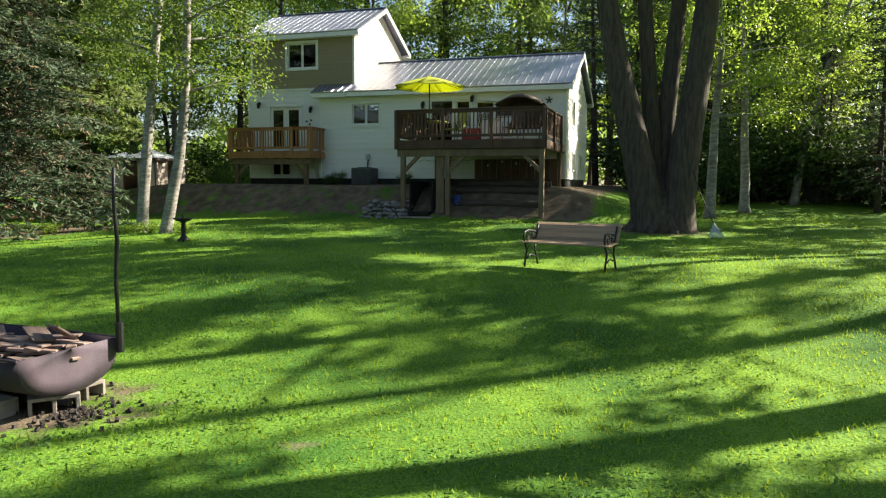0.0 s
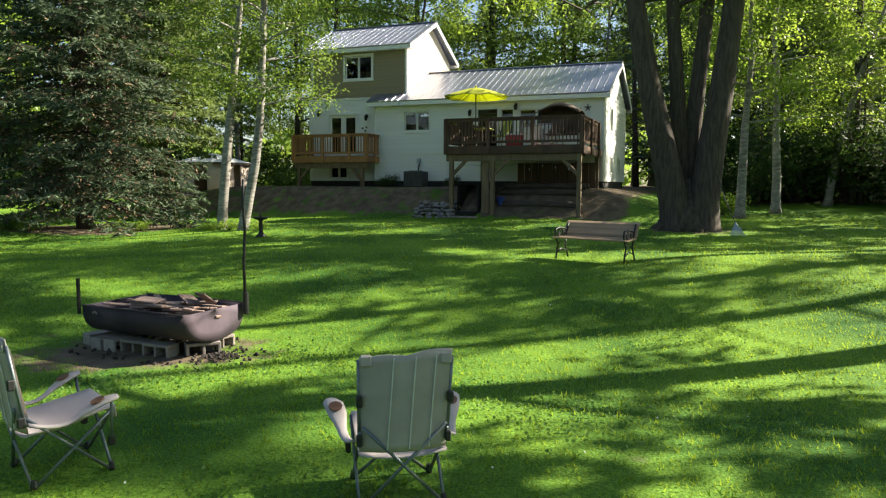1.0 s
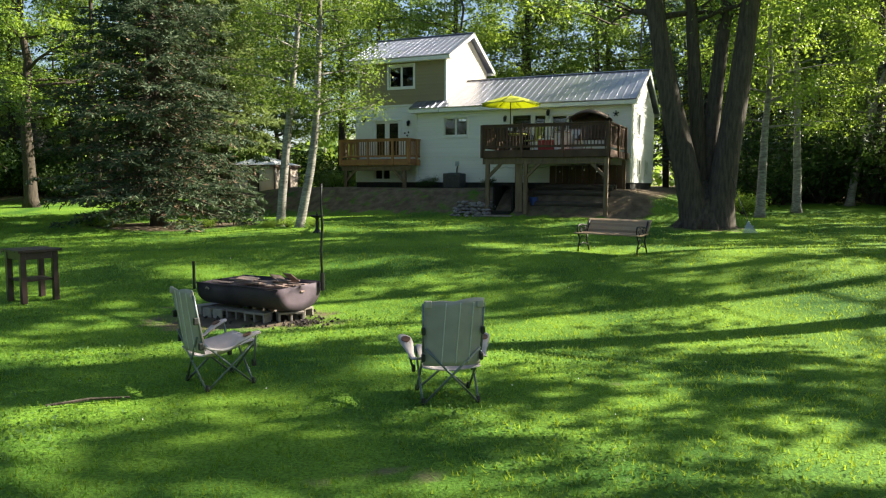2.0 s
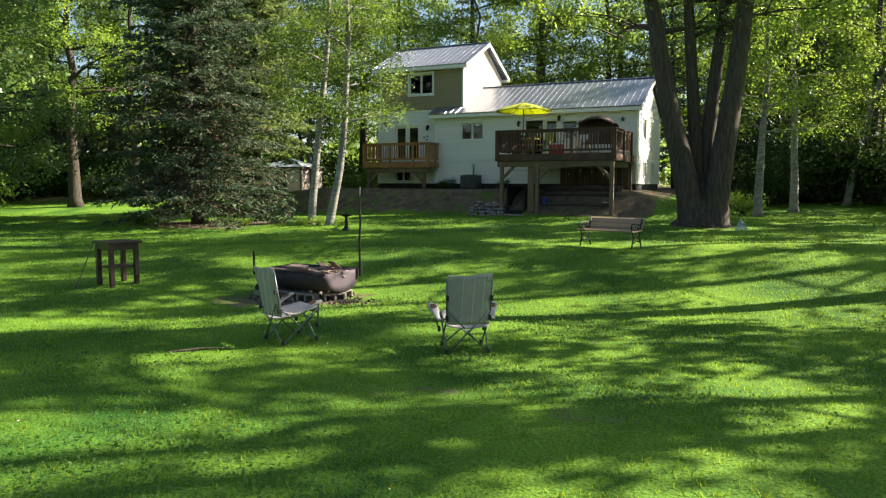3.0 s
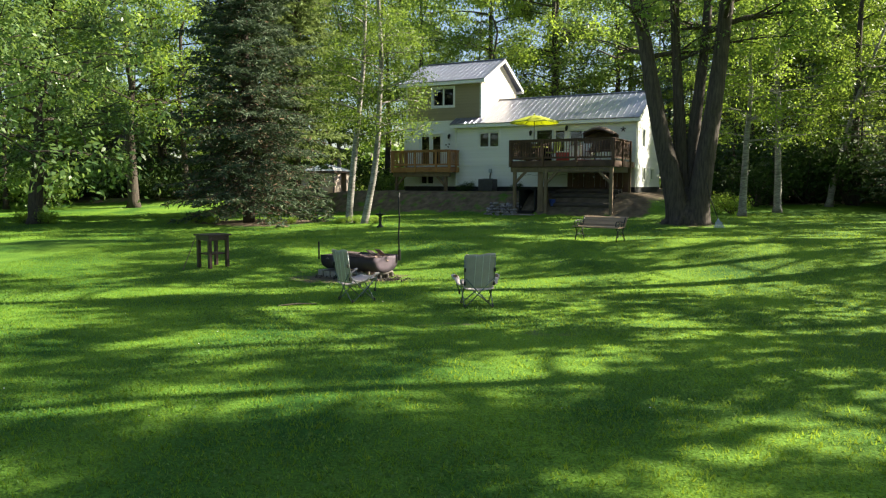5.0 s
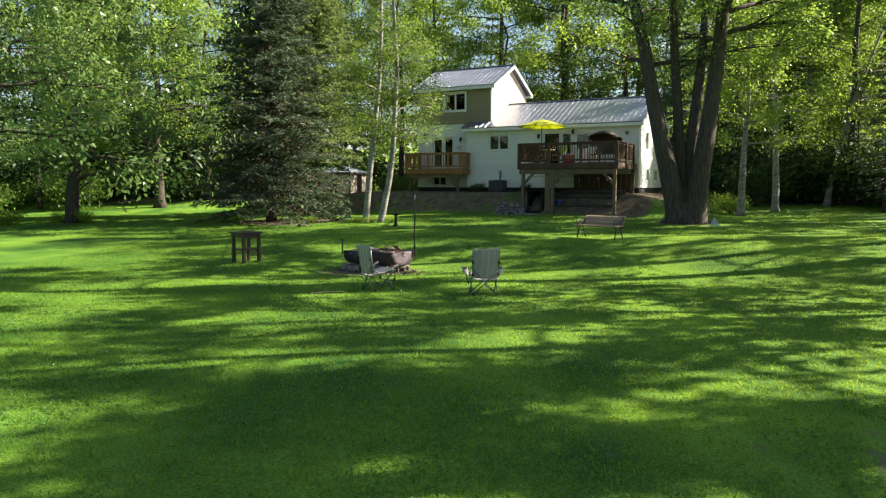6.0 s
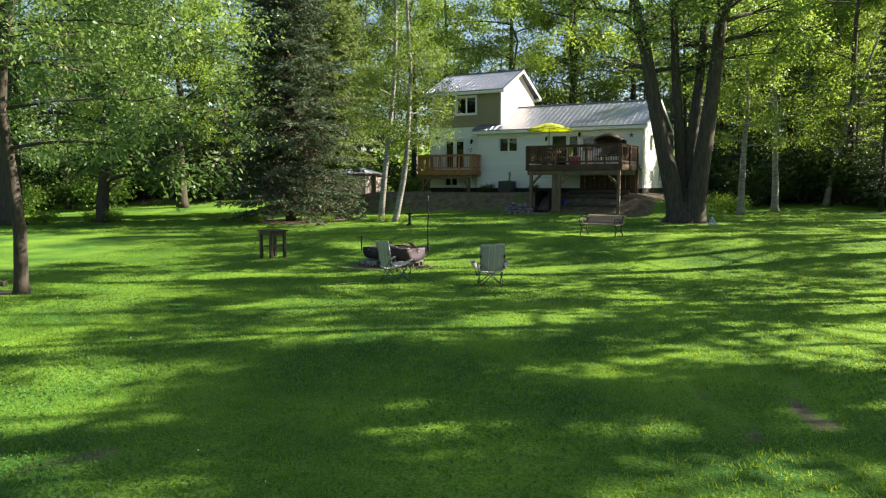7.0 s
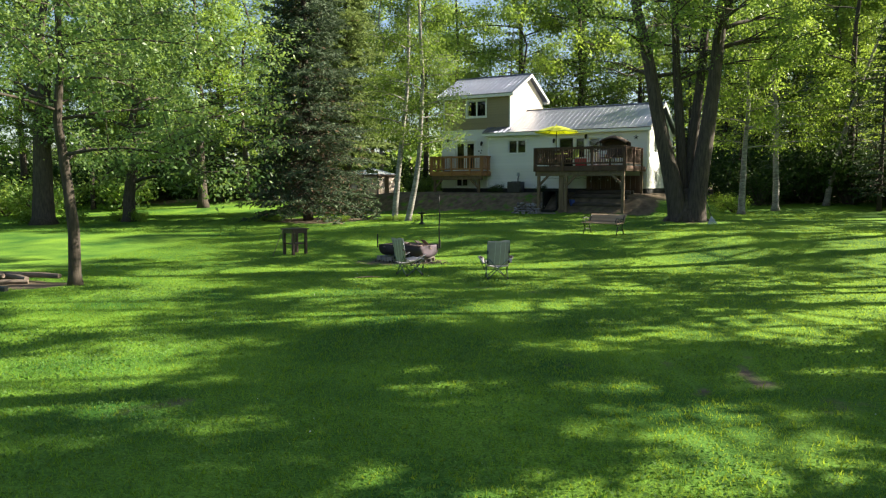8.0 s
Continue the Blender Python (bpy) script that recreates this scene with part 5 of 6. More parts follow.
def garden_bench(x, y, turn):
    b = thing("garden_bench", "wooden slatted garden bench with black cast-iron ends", "bench", lawn_pose(x, y, turn))
    W = 1.55
    for i in range(6):
        part("seat_slat", Geo().box((0, -0.292 + i * 0.092, 0.43 - 0.012 * math.sin(i)), (W, 0.09, 0.028)).mesh("seat_slat", 0.006), BENCH_WOOD, b)
    prof = [(0.22, 0.465), (0.25, 0.535), (0.287, 0.603), (0.33, 0.67), (0.38, 0.718)]
    for i, (yy, zz) in enumerate(prof):
        part("back_slat", Geo().box((0, yy, zz), (W, 0.024, 0.094), Matrix.Rotation(radians(-14 - 9 * i if i < 4 else -62), 3, "X")).mesh("back_slat", 0.006), BENCH_WOOD, b)
    for s in (-1, 1):
        X = s * (W / 2 - 0.06)
        e = part("iron_end", Geo().tube([(X, -0.22, 0.0), (X, -0.2, 0.12), (X, -0.14, 0.28), (X, -0.22, 0.4)], 0.018, 7).mesh("iron_end", smooth=True), IRON, b, "black cast-iron scroll end")

        def bar(pts, rr=0.014):
            part("scroll", Geo().tube(pts, rr, 6).mesh("scroll", smooth=True), IRON, e)
        bar([(X, 0.3, 0.0), (X, 0.24, 0.14), (X, 0.16, 0.27), (X, 0.2, 0.4)], 0.018)
        bar([(X, -0.24, 0.41), (X, 0.0, 0.4), (X, 0.22, 0.42)], 0.018)
        bar([(X, 0.2, 0.4), (X, 0.24, 0.55), (X, 0.31, 0.72)], 0.018)
        bar([(X, -0.23, 0.41), (X, -0.27, 0.52), (X, -0.24, 0.6), (X, -0.1, 0.62), (X, 0.1, 0.6), (X, 0.24, 0.56)], 0.018)
        bar([(X, -0.2, 0.12), (X, 0.0, 0.2), (X, 0.24, 0.14)])
        bar([(X, -0.12, 0.42), (X, -0.02, 0.55), (X, -0.12, 0.6)], 0.01)
        bar([(X, 0.15, 0.42), (X, 0.03, 0.53), (X, 0.13, 0.61)], 0.01)
        bar([(X, -0.16, 0.26), (X, -0.04, 0.36), (X, 0.06, 0.3), (X, 0.16, 0.27)], 0.01)
        for k in range(2):
            part("curl", Geo().lathe([(0.02, -0.01), (0.045, -0.01), (0.045, 0.01), (0.02, 0.01)], 10).mesh("curl"), IRON, e, at=Matrix.Translation((X, -0.1 + 0.2 * k, 0.5)) @ Matrix.Rotation(radians(90), 4, "Y"))
    return b


garden_bench(2.12, 11.95, -33)


def patio_table(x, y, turn):
    t = thing("bar_table", "dark brown painted wooden side table with lower shelf", "table", lawn_pose(x, y, turn))
    for i in range(5):
        part("top_slat", Geo().box((-0.27 + i * 0.135, 0, 0.845), (0.13, 0.68, 0.042)).mesh("top_slat", 0.005), TABLE_PAINT, t)
    for sx in (-1, 1):
        for sy in (-1, 1):
            part("leg", Geo().box((sx * 0.25, sy * 0.25, 0.412), (0.085, 0.085, 0.824)).mesh("leg", 0.006), TABLE_PAINT, t)
        part("apron", Geo().box((sx * 0.268, 0, 0.765), (0.028, 0.55, 0.115)).mesh("apron", 0.004), TABLE_PAINT, t)
        part("apron", Geo().box((0, sx * 0.268, 0.765), (0.505, 0.028, 0.115)).mesh("apron", 0.004), TABLE_PAINT, t)
    for i in range(4):
        part("shelf_slat", Geo().box((-0.1875 + i * 0.125, 0, 0.36), (0.118, 0.5, 0.03)).mesh("shelf_slat", 0.004), TABLE_PAINT, t)
    return t


patio_table(-7.88, 6.45, -30)
solo("stick", Geo().tube([(-8.42, 5.9, gz(-8.42, 5.9)), (-8.27, 6.0, gz(-8.42, 5.9) + 0.45), (-8.13, 6.09, gz(-8.42, 5.9) + 0.88)], [0.012, 0.011, 0.009], 6).mesh("stick"), GREY_WOOD, "pale thin stick leaning on the table", "stick")
solo("stick", Geo().tube([(-3.98, 1.33, gz(-3.98, 1.33) + 0.03), (-3.7, 1.54, gz(-3.7, 1.54) + 0.045), (-3.4, 1.7, gz(-3.4, 1.7) + 0.03)], [0.013, 0.015, 0.01], 6).mesh("stick"), BARK_GREY, "dark fallen stick lying in the grass", "stick")


def bird_bath(x, y):
    b = thing("bird_bath", "dark cast bird bath on the lawn", "bird bath", lawn_pose(x, y))
    part("pedestal", Geo().lathe([(0.15, 0), (0.15, 0.03), (0.09, 0.08), (0.05, 0.16), (0.06, 0.3), (0.045, 0.42), (0.08, 0.47)], 14).mesh("pedestal", smooth=True), IRON, b)
    part("bowl", Geo().lathe([(0.04, 0.45), (0.16, 0.49), (0.235, 0.54), (0.23, 0.555), (0.15, 0.515), (0.03, 0.5)], 18).mesh("bowl", smooth=True), IRON, b)
    part("finial", Geo().lathe([(0.03, 0.5), (0.045, 0.55), (0.02, 0.6), (0.03, 0.64), (0.004, 0.67)], 9).mesh("finial", smooth=True), IRON, b)


bird_bath(-6.2, 17.0)


def gazebo(x, y, turn):
    m = lawn_pose(x, y, turn)
    m.translation.z = 1.4
    g = thing("gazebo", "beige garden gazebo with pale canopy and cloth sides", "gazebo", m)
    h = 1.4
    part("floor_base", Geo().box((0, 0, -0.2), (2.9, 2.9, 0.5)).mesh("floor_base"), GREY_WOOD, g)
    for sx in (-1, 1):
        for sy in (-1, 1):
            part("post", Geo().box((sx * h, sy * h, 0.85), (0.07, 0.07, 1.75)).mesh("post"), DARK_TRIM, g)
    for k in range(4):
        a = radians(90 * k)
        rows = []
        for i in range(15):
            t = -1 + 2 * i / 14
            off = 0.05 * math.sin(9 * t + k)
            rows.append([tuple(Matrix.Rotation(a, 3, "Z") @ Vector((t * h * 0.96 * (1 if zz > 0.9 or abs(t) > 0.5 else 1.0), -h + off, zz))) for zz in (0.05, 0.6, 1.1, 1.62)])
        if k in (0, 1):
            for half in (rows[:6], rows[9:]):
                part("curtain", Geo().grid(half).mesh("curtain", smooth=True, thick=0.006), TENT_CLOTH, g)
        else:
            part("curtain", Geo().grid(rows).mesh("curtain", smooth=True, thick=0.006), TENT_CLOTH, g)
        r = Geo()
        c, s = Matrix.Rotation(a, 3, "Z"), 1.55
        r.grid([[tuple(c @ Vector(p)) for p in row] for row in ([(-s, -s, 1.72), (0, -s, 1.72), (s, -s, 1.72)], [(-0.85, -0.85, 1.98), (0, -0.85, 1.96), (0.85, -0.85, 1.98)], [(-0.3, -0.3, 2.16), (0, -0.3, 2.15), (0.3, -0.3, 2.16)], [(0, 0, 2.26), (0, 0, 2.26), (0, 0, 2.26)])])
        part("canopy", r.mesh("canopy", thick=0.01), WHITE_TRIM, g, "pale canopy panel")
        part("valance", Geo().box(tuple(c @ Vector((0, -s, 1.66))), (2 * s if k % 2 == 0 else 0.02, 0.02 if k % 2 == 0 else 2 * s, 0.12)).mesh("valance"), BROWN_CLOTH, g)


gazebo(-15.5, 37.4, -10)

# rake against the maple
rk = thing("leaf_rake", "leaf rake with grey-blue fan leaning on the maple", "rake")
zr = gz(6.85, 17.9)
part("handle", Geo().tube([(6.82, 17.95, zr + 0.35), (6.62, 18.35, zr + 1.05), (6.5, 18.72, zr + 1.7)], 0.014, 7).mesh("handle"), IRON, rk)
for i in range(13):
    a = (i - 6) * 0.085
    part("tine", Geo().tube([(6.82, 17.95, zr + 0.36), (6.85 + math.sin(a) * 0.25, 17.9, zr + 0.14), (6.87 + math.sin(a) * 0.42, 17.84, zr + 0.0)], 0.009, 5).mesh("tine"), RAKE_BLUE, rk)
part("fan_bar", Geo().tube([(6.72, 17.92, zr + 0.2), (6.85, 17.92, zr + 0.2), (6.98, 17.92, zr + 0.2)], 0.02, 6).mesh("fan_bar"), RAKE_BLUE, rk)

# logs beside the slim tree
rl = random.Random(12)
for k in range(9):
    x, y = -11.2 + rl.uniform(-0.9, 0.6), -1.6 + rl.uniform(-0.45, 0.4)
    r = rl.uniform(0.05, 0.1)
    q = lawn_pose(x, y, rl.uniform(-25, 35), r * 0.8 + 0.05 * (k % 3))
    ln = rl.uniform(0.5, 1.2)
    solo("log", Geo().tube([(-ln / 2, 0, 0), (0, rl.uniform(-0.03, 0.03), 0.01), (ln / 2, 0, 0)], [r, r * 0.95, r * 0.85], 9).mesh("log", smooth=False), GREY_WOOD, "weathered grey-brown log lying on bare soil", "log", q, "log pile")
solo("timber_edge", Geo().box((0, 0, 0.05), (1.5, 0.12, 0.11)).mesh("timber_edge", 0.01), DARK_TRIM, "dark timber edging on the ground", "timber", lawn_pose(-11.0, -2.95, 2))


# ---- round the house ----
def hl(x, y, z, turn=0.0):
    return HM @ pose(x, y, z, 0, 0, turn)


def ground_at(x, y):
    w = HM @ Vector((x, y, 0))
    return gz(w.x, w.y)


ac = thing("air_conditioner", "dark outdoor air-conditioner unit beside the house wall", "air conditioner", hl(1.42, -0.75, ground_at(1.42, -0.75)))
part("cabinet", Geo().box((0, 0, 0.34), (0.86, 0.7, 0.66)).mesh("cabinet", 0.03), AC_METAL, ac)
for i in range(14):
    part("louver", Geo().box((-0.38 + i * 0.058, -0.355, 0.33), (0.03, 0.02, 0.52)).mesh("louver"), DARK_TRIM, ac)
part("fan_guard", Geo().lathe([(0.08, 0.675), (0.3, 0.675), (0.3, 0.695), (0.08, 0.695)], 18).mesh("fan_guard"), DARK_TRIM, ac)
mt = thing("utility_meter", "grey utility meter and pipe on the white wall", "meter", hl(1.25, -0.06, 0))
part("pipe", Geo().tube([(0.0, -0.02, 2.15), (0.0, -0.03, 2.7), (0.05, -0.04, 2.95)], 0.03, 8).mesh("pipe"), AC_METAL, mt)
part("meter_box", Geo().box((0.02, -0.05, 2.98), (0.16, 0.1, 0.22)).mesh("meter_box", 0.015), RAKE_BLUE, mt)


def wall_lamp(x, y, z):
    l = thing("wall_lantern", "black outdoor lantern on the white wall", "wall lamp", hl(x, y, z), "wall lanterns")
    part("bracket", Geo().box((0, -0.02, 0.08), (0.08, 0.04, 0.14)).tube([(0, -0.03, 0.12), (0, -0.1, 0.18), (0, -0.14, 0.14)], 0.012, 6).mesh("bracket"), IRON, l)
    part("cage", Geo().lathe([(0.03, -0.12), (0.06, -0.1), (0.075, 0.05), (0.085, 0.06), (0.03, 0.13)], 6, (0, -0.14, 0)).mesh("cage"), IRON, l)


wall_lamp(-4.0, STEP - 0.03, 5.2)
wall_lamp(-1.52, STEP - 0.03, 4.95)
wall_lamp(3.62, -0.03, 4.95)
wall_lamp(5.62, -0.05, 5.14)
st = thing("wall_star", "dark metal star ornament on the gable corner", "ornament", hl(8.55, -0.06, 5.02))
for k in range(5):
    a = radians(90 + 72 * k)
    part("ray", Geo().span((0, 0, 0), (0.13 * math.cos(a), 0, 0.13 * math.sin(a)), 0.03, 0.04).mesh("ray"), IRON, st)
bf = thing("wall_ornament", "small dark leaf ornaments on the white wall", "ornament", hl(-1.75, STEP - 0.05, 4.5))
for dx, dz in ((0, 0), (0.14, -0.12), (0.2, 0.04)):
    part("wing", Geo().box((dx, 0, dz), (0.1, 0.015, 0.07), Matrix.Rotation(dx * 5, 3, "Y")).mesh("wing", 0.006), IRON, bf)

# umbrella and deck furniture
DZ = 3.36
um = thing("patio_umbrella", "open lime-yellow patio umbrella on the deck", "umbrella", hl(4.75, -2.6, DZ))
part("pole", Geo().tube([(0, 0, 0), (0, 0, 2.3)], 0.022, 8).mesh("pole"), IRON, um)
part("base", Geo().lathe([(0.25, 0), (0.25, 0.04), (0.05, 0.1), (0.04, 0.3)], 16).mesh("base"), IRON, um)
for k in range(8):
    a0, a1 = radians(45 * k), radians(45 * (k + 1))
    R, zr0 = 1.32, 1.93
    rows = []
    for i in range(6):
        t = i / 5
        row = []
        for j in range(5):
            s = j / 4
            rr = R * t * (1 - 0.05 * math.sin(math.pi * s) * t)
            p0, p1 = Vector((math.cos(a0), math.sin(a0), 0)), Vector((math.cos(a1), math.sin(a1), 0))
            d = p0.lerp(p1, s) * rr
            row.append((d.x, d.y, zr0 + 0.37 * (1 - t ** 1.25) - 0.035 * math.sin(math.pi * s) * t))
        rows.append(row)
    part("canopy_panel", Geo().grid(rows).mesh("canopy_panel", smooth=True, thick=0.004), UMBRELLA, um)
    part("rib", Geo().tube([(0, 0, 2.27), (math.cos(a0) * R * 0.97, math.sin(a0) * R * 0.97, zr0 - 0.005)], 0.008, 5).mesh("rib"), IRON, um)
part("finial", Geo().lathe([(0.03, 2.29), (0.04, 2.33), (0.01, 2.38)], 8).mesh("finial"), UMBRELLA, um)
tb = thing("patio_table", "glass-topped patio table under the umbrella", "table", hl(4.85, -2.5, DZ))
part("tabletop", Geo().lathe([(0.55, 0.7), (0.56, 0.72), (0.55, 0.74)], 24).mesh("tabletop"), GREEN_CLOTH, tb)
for k in range(4):
    a = radians(45 + 90 * k)
    part("leg", Geo().tube([(0.4 * math.cos(a), 0.4 * math.sin(a), 0), (0.35 * math.cos(a), 0.35 * math.sin(a), 0.7)], 0.015, 6).mesh("leg"), IRON, tb)


def deck_chair(x, y, turn, cloth, label):
    c = thing("deck_chair", label, "chair", hl(x, y, DZ, turn), "chairs on the deck")
    for s in (-1, 1):
        part("side_frame", Geo().tube([(s * 0.27, 0.26, 0), (s * 0.27, 0.24, 0.6), (s * 0.27, -0.2, 0.62), (s * 0.27, -0.28, 0)], 0.014, 6).mesh("side_frame"), IRON, c)
        part("back_post", Geo().tube([(s * 0.25, -0.2, 0.4), (s * 0.25, -0.36, 1.0)], 0.014, 6).mesh("back_post"), IRON, c)
    part("seat", Geo().box((0, 0.02, 0.42), (0.5, 0.48, 0.05)).mesh("seat", 0.015), cloth, c)
    part("backrest", Geo().box((0, -0.29, 0.72), (0.5, 0.04, 0.56), Matrix.Rotation(radians(15), 3, "X")).mesh("backrest", 0.012), cloth, c)


deck_chair(4.75, -3.4, 5, BROWN_CLOTH, "dark brown deck chair by the table")
deck_chair(5.85, -3.0, 70, GREEN_CLOTH, "yellow-green cloth deck chair")
deck_chair(6.25, -2.2, 110, GREEN_CLOTH, "yellow-green deck chair by the door")
deck_chair(7.9, -3.2, 170, BROWN_CLOTH, "dark brown deck chair by the rail")
cl = thing("cooler_box", "red plastic cooler box with pale lid on the deck", "cooler", hl(6.55, -3.4, DZ))
part("body", Geo().box((0, 0, 0.2), (0.62, 0.38, 0.4)).mesh("body", 0.025), RED_PLASTIC, cl)
part("lid", Geo().box((0, 0, 0.43), (0.64, 0.4, 0.06)).mesh("lid", 0.02), WHITE_TRIM, cl)
part("handle", Geo().tube([(-0.33, -0.02, 0.3), (-0.36, -0.02, 0.36), (0.36, -0.02, 0.36), (0.33, -0.02, 0.3)], 0.012, 6).mesh("handle"), WHITE_TRIM, cl)
for x, y, w, h in ((7.2, -3.5, 0.5, 0.72), (7.55, -2.7, 0.45, 0.85)):
    bx = thing("storage_box", "pale storage box on the deck", "box", hl(x, y, DZ), "storage boxes")
    part("body", Geo().box((0, 0, h / 2 - 0.03), (w, 0.45, h - 0.06)).mesh("body", 0.02), WHITE_TRIM, bx)
    part("lid", Geo().box((0, 0, h - 0.03), (w + 0.04, 0.49, 0.05)).mesh("lid", 0.015), FABRIC_PALE, bx)
solo("deck_mat", Geo().box((0, 0, 0.008), (1.3, 0.8, 0.012)).mesh("deck_mat", 0.003), RED_PLASTIC, "dark red mat on the deck boards", "mat", hl(7.9, -3.75, DZ))
# swing seat with a domed brown cover
sw = thing("canopy_swing", "brown canopied swing seat on the deck", "swing seat", hl(7.95, -2.3, DZ))
for s in (-1, 1):
    part("frame_leg", Geo().tube([(s * 0.75, -0.45, 0), (s * 0.75, 0, 1.4), (s * 0.75, 0.45, 0)], 0.025, 7).mesh("frame_leg"), IRON, sw)
rows = [[(-0.82 + 1.64 * j / 12, -0.55 + 1.1 * i / 6, 1.32 + 0.34 * math.sin(math.pi * j / 12) * (0.8 + 0.2 * math.sin(math.pi * i / 6)) - 0.1 * abs(i / 3 - 1) ** 2) for j in range(13)] for i in range(7)]
part("canopy", Geo().grid(rows).mesh("canopy", smooth=True, thick=0.02), BROWN_CLOTH, sw)
rows = [[(-0.82 + 1.64 * j / 12, 0.5, 0.55 + (0.72 + 0.27 * math.sin(math.pi * j / 12)) * i / 5) for j in range(13)] for i in range(6)]
part("back_cover", Geo().grid(rows).mesh("back_cover", smooth=True, thick=0.012), BROWN_CLOTH, sw, "dark brown cloth back of the canopy")
part("seat", Geo().box((0, 0, 0.5), (1.3, 0.5, 0.1)).mesh("seat", 0.03), BROWN_CLOTH, sw)
part("backrest", Geo().box((0, 0.25, 0.8), (1.3, 0.1, 0.55)).mesh("backrest", 0.03), BROWN_CLOTH, sw)

# under the deck: boarded screen, timbers, cellar entry, stones, bulbs, bucket
sc = thing("board_screen", "dark brown board screen under the deck", "screen", hl(0, 0, 0))
for i in range(11):
    part("board", Geo().box((6.05 + i * 0.285, -0.75 + 0.012 * (i % 2), 2.36), (0.27, 0.03, 0.95)).mesh("board", 0.004), DECK_WOOD, sc)
for y, z, x0, x1 in ((-3.0, 0.0, 5.9, 9.0), (-2.5, 0.3, 5.9, 9.0), (-1.9, 0.55, 5.9, 9.0), (-3.6, -0.05, 6.0, 8.9)):
    zz = ground_at(7.4, y)
    solo("retaining_timber", Geo().tube([(x0, y, zz + 0.06), ((x0 + x1) / 2, y + 0.03, zz + 0.07), (x1, y, zz + 0.05)], [0.12, 0.115, 0.12], 9).mesh("retaining_timber"), OLD_TIMBER, "weathered retaining timber on the bank under the deck", "timber", HM, "retaining timbers")
# near-black colour stands in for the darkness inside the cellar opening
CELLAR = material("cellar_unlit_black", (0.006, 0.006, 0.006), (0.014, 0.013, 0.012), 4.0, 0.9, bump=0.3)
cel = thing("cellar_entry", "boarded cellar entry beneath the deck, its darkness put into the colour", "cellar entry", HM)
part("side_wall", Geo().box((4.58, -3.2, 1.42), (0.06, 1.7, 1.1)).mesh("side_wall"), CELLAR, cel)
part("side_wall", Geo().box((5.36, -3.2, 1.42), (0.06, 1.7, 1.1)).mesh("side_wall"), CELLAR, cel)
part("back_wall", Geo().box((4.97, -2.4, 1.5), (0.74, 0.06, 1.2)).mesh("back_wall"), CELLAR, cel)
part("cover", Geo().box((5.05, -2.95, 2.0), (0.62, 1.15, 0.05)).mesh("cover"), CELLAR, cel)
part("floor_slab", Geo().box((4.97, -3.4, 0.93), (0.74, 1.9, 0.12)).mesh("floor_slab"), CELLAR, cel)
part("side_panel", Geo().box((5.62, -3.98, 1.9), (0.28, 0.05, 1.95)).mesh("side_panel", 0.005), POST_WOOD, cel, "pale upright board panel")
part("threshold", Geo().box((4.95, -4.4, ground_at(4.95, -4.4) + 0.03), (1.05, 0.3, 0.06)).mesh("threshold", 0.01), BLOCK, cel)
rs = random.Random(20)
sm = []
for k in range(5):
    bm = bmesh.new()
    bmesh.ops.create_icosphere(bm, subdivisions=1, radius=0.5)
    for v_ in bm.verts:
        v_.co *= rs.uniform(0.8, 1.15)
    me = bpy.data.meshes.new("stone")
    bm.to_mesh(me)
    bm.free()
    me.materials.append(STONE)
    sm.append(me)
wallst = thing("stone_wall", "low rough retaining wall of grey field stones", "stone wall", HM)
for row in range(5):
    for i in range(9):
        x = 2.95 + i * 0.18 + 0.09 * (row % 2) + rs.uniform(-0.03, 0.03)
        y = -4.45 + row * 0.16 + rs.uniform(-0.09, 0.09)
        z = ground_at(3.6, -4.6) + 0.04 + row * 0.125 + rs.uniform(-0.03, 0.03)
        part("stone", sm[rs.randrange(5)], STONE, wallst, at=pose(x, y, z, rs.uniform(-20, 20), rs.uniform(-20, 20), rs.uniform(0, 360)) @ Matrix.Diagonal((rs.uniform(0.18, 0.36), rs.uniform(0.18, 0.3), rs.uniform(0.1, 0.17), 1)))
sl = thing("string_lights", "unlit string lights hanging under the deck beam", "string lights", HM)
part("cord", Geo().tube([(4.5 + 4.5 * i / 24, -3.95, 2.72 - 0.05 * abs(math.sin(i * 1.05))) for i in range(25)], 0.006, 4).mesh("cord"), IRON, sl)
for i in range(9):
    x = 4.9 + i * 0.47
    part("bulb", Geo().lathe([(0.008, 0), (0.018, -0.03), (0.016, -0.055), (0.005, -0.075)], 7, (x, -3.95, 2.68 - 0.06 * (i % 3))).mesh("bulb"), WHITE_TRIM, sl)
bk = thing("bucket", "blue plastic bucket under the deck", "bucket", hl(6.1, -3.6, ground_at(6.1, -3.6)))
part("body", Geo().lathe([(0.12, 0), (0.16, 0.3), (0.17, 0.3), (0.17, 0.32), (0.15, 0.32), (0.11, 0.03)], 16).mesh("body"), BLUE_PLASTIC, bk)
part("handle", Geo().tube([(-0.16, 0, 0.31), (-0.1, 0.0, 0.42), (0.1, 0, 0.42), (0.16, 0, 0.31)], 0.005, 5).mesh("handle"), IRON, bk)
for x, y, s in ((0.1, -0.5, 0.6), (-0.35, -0.4, 0.45), (3.0, -0.4, 0.5)):
    w = HM @ Vector((x, y, 0))
    copy_thing(BUSHES[0], pose(w.x, w.y, gz(w.x, w.y)) @ Matrix.Scale(s * 0.5, 4))
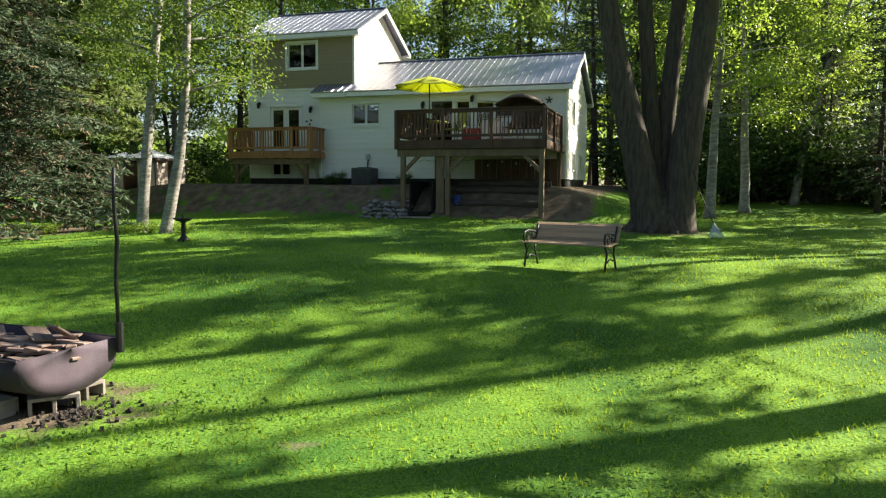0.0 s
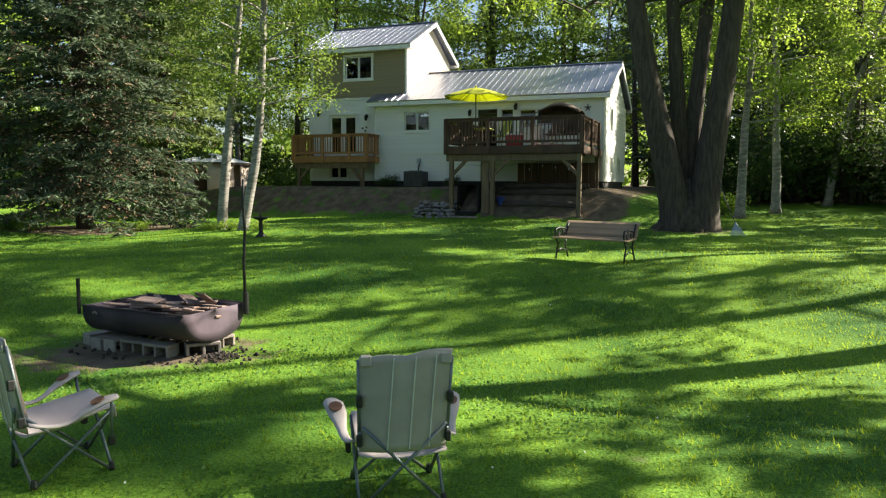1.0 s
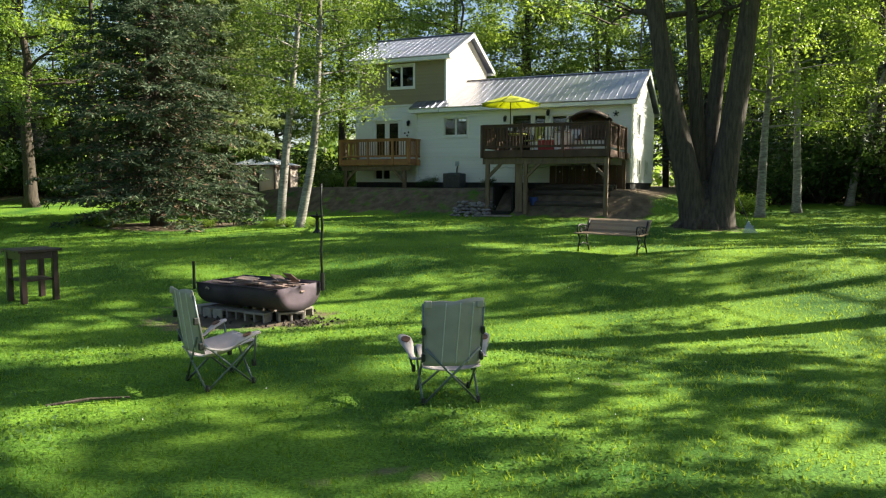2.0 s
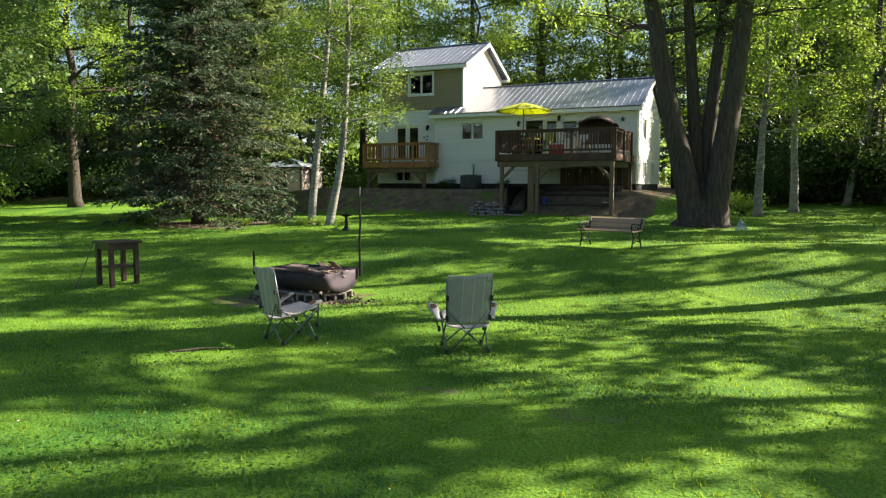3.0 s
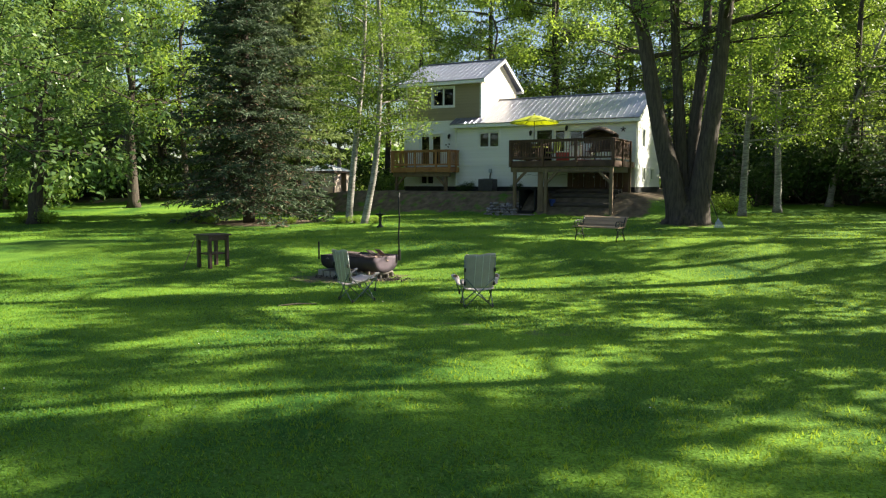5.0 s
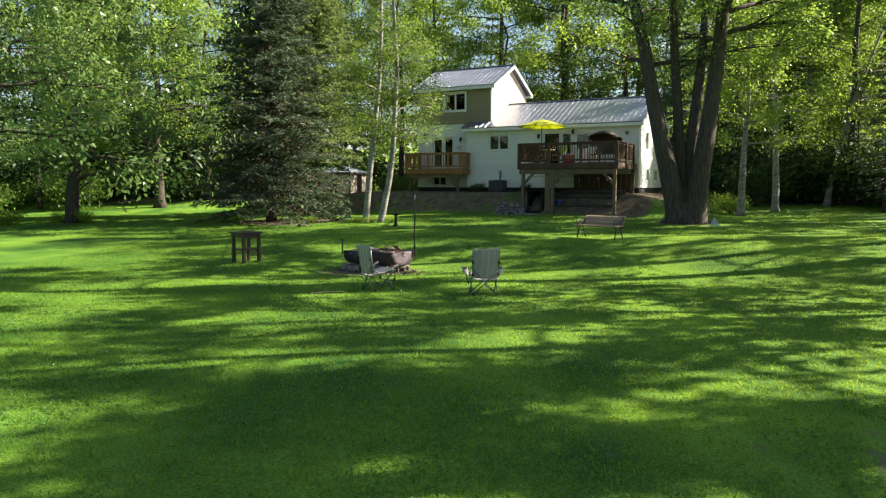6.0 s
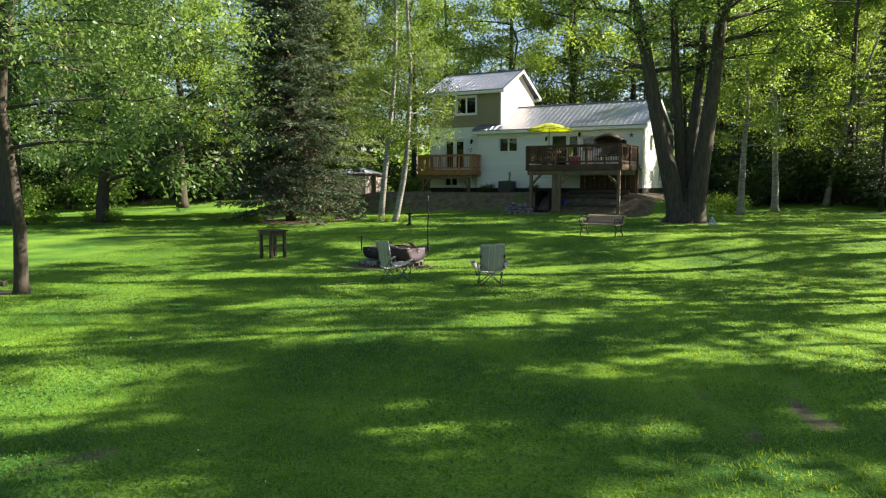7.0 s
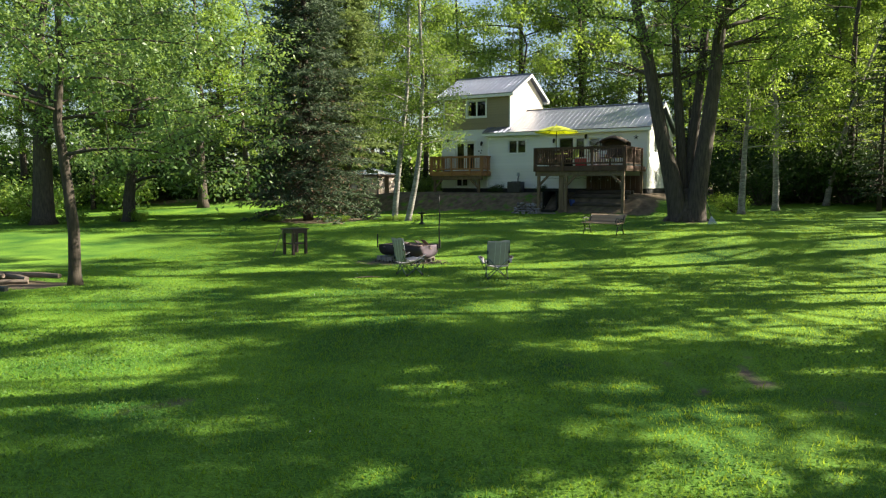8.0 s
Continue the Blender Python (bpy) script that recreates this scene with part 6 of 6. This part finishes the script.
for x, y, s in ((-7.95, 19.3, 0.35), (-7.0, 19.2, 0.3), (-8.6, 19.4, 0.3), (-12.2, 20.5, 0.4), (-11.4, 20.6, 0.35), (-15.2, 20.4, 0.4), (-16.2, 20.9, 0.45), (9.0, 29.0, 0.9), (-23.0, 19.4, 0.7), (-24.6, 19.8, 0.6), (-28.5, 17.6, 0.9), (-26.0, 18.0, 0.8)):
    copy_thing(BUSHES[2], pose(x, y, gz(x, y), 0, 0, x * 40) @ Matrix.Scale(s, 4))

# ---- far edge of the plot ----
BARN = material("barn_boards", (0.05, 0.05, 0.045), (0.1, 0.098, 0.088), 3.0, 0.9, bump=0.4, stretch=(2, 2, 0.4), spread=0.2)
gar = thing("garage", "dark grey boarded garage among the trees", "garage", lawn_pose(-38.2, 43.5, 20))
for y, nm in ((-2.5, "wall_front"), (2.5, "wall_back")):
    w = part(nm, Geo().box((0, y, 1.9), (6.0, 0.12, 3.9)).mesh(nm), BARN, gar)
    if y < 0:
        for i in range(30):
            part("batten", Geo().box((-2.9 + i * 0.2, y - 0.075, 1.9), (0.05, 0.03, 3.85)).mesh("batten"), BARN, w)
for x in (-2.95, 2.95):
    g = Geo().box((x, 0, 1.9), (0.12, 4.9, 3.9))
    k = len(g.v)
    for xx in (x - 0.06, x + 0.06):
        g.v.extend([(xx, -2.5, 3.85), (xx, 2.5, 3.85), (xx, 0, 5.9)])
    g.f.extend([(k, k + 1, k + 2), (k + 5, k + 4, k + 3), (k, k + 3, k + 4, k + 1), (k + 1, k + 4, k + 5, k + 2), (k + 2, k + 5, k + 3, k)])
    part("wall_side", g.mesh("wall_side"), BARN, gar)
for sg in (1, -1):
    part("roof", Geo().box((0, -sg * 1.4, 4.85), (6.6, 3.65, 0.08), Matrix.Rotation(sg * math.atan2(2.05, 2.5), 3, "X")).mesh("roof"), DARK_TRIM, gar)
part("door", Geo().box((-1.2, -2.6, 1.15), (2.4, 0.06, 2.3)).mesh("door", 0.01), DARK_TRIM, gar)
fen = thing("board_fence", "dark weathered board fence at the wood's edge", "fence", pose(0, 0, 0))
fa, fb = Vector((-30.2, 38.8, 0)), Vector((-22.6, 41.6, 0))
fm = Geo().box((0, 0, 0.95), (0.29, 0.03, 1.9)).mesh("fence_board", 0.004)
for i in range(27):
    q = fa.lerp(fb, i / 26)
    part("fence_board", fm, BARN, fen, at=pose(q.x, q.y, gz(q.x, q.y), 0, 0, math.degrees(math.atan2(fb.y - fa.y, fb.x - fa.x))))
for i in range(5):
    q = fa.lerp(fb, i / 4)
    part("fence_post", Geo().box((q.x, q.y + 0.1, gz(q.x, q.y) + 0.95), (0.1, 0.1, 2.0)).mesh("fence_post"), BARN, fen)
bh = thing("nest_box", "pale nest box on a tall pole", "nest box", lawn_pose(-34.0, 40.2))
part("pole", Geo().tube([(0, 0, -0.1), (0, 0, 2.9)], 0.07, 8).mesh("pole"), GREY_WOOD, bh)
part("box", Geo().box((0, 0, 3.3), (0.7, 0.6, 0.8)).mesh("box", 0.01), RAKE_BLUE, bh)
part("lid", Geo().box((0, 0, 3.74), (0.85, 0.75, 0.05), Matrix.Rotation(0.15, 3, "X")).mesh("lid"), GREY_WOOD, bh)
# an unclear red thing stands here; the chair shape is made up
gs = thing("lawn_chair", "chair-shaped stand-in for a red thing at the wood's edge", "chair", lawn_pose(-26.6, 38.6, 30))
part("seat", Geo().box((0, 0, 0.42), (0.55, 0.5, 0.05)).mesh("seat", 0.01), RED_PLASTIC, gs)
part("backrest", Geo().box((0, 0.26, 0.75), (0.55, 0.05, 0.6), Matrix.Rotation(-0.2, 3, "X")).mesh("backrest", 0.01), RED_PLASTIC, gs)
for sx in (-1, 1):
    for sy in (-1, 1):
        part("leg", Geo().box((sx * 0.24, sy * 0.2, 0.2), (0.05, 0.05, 0.4)).mesh("leg"), RED_PLASTIC, gs)
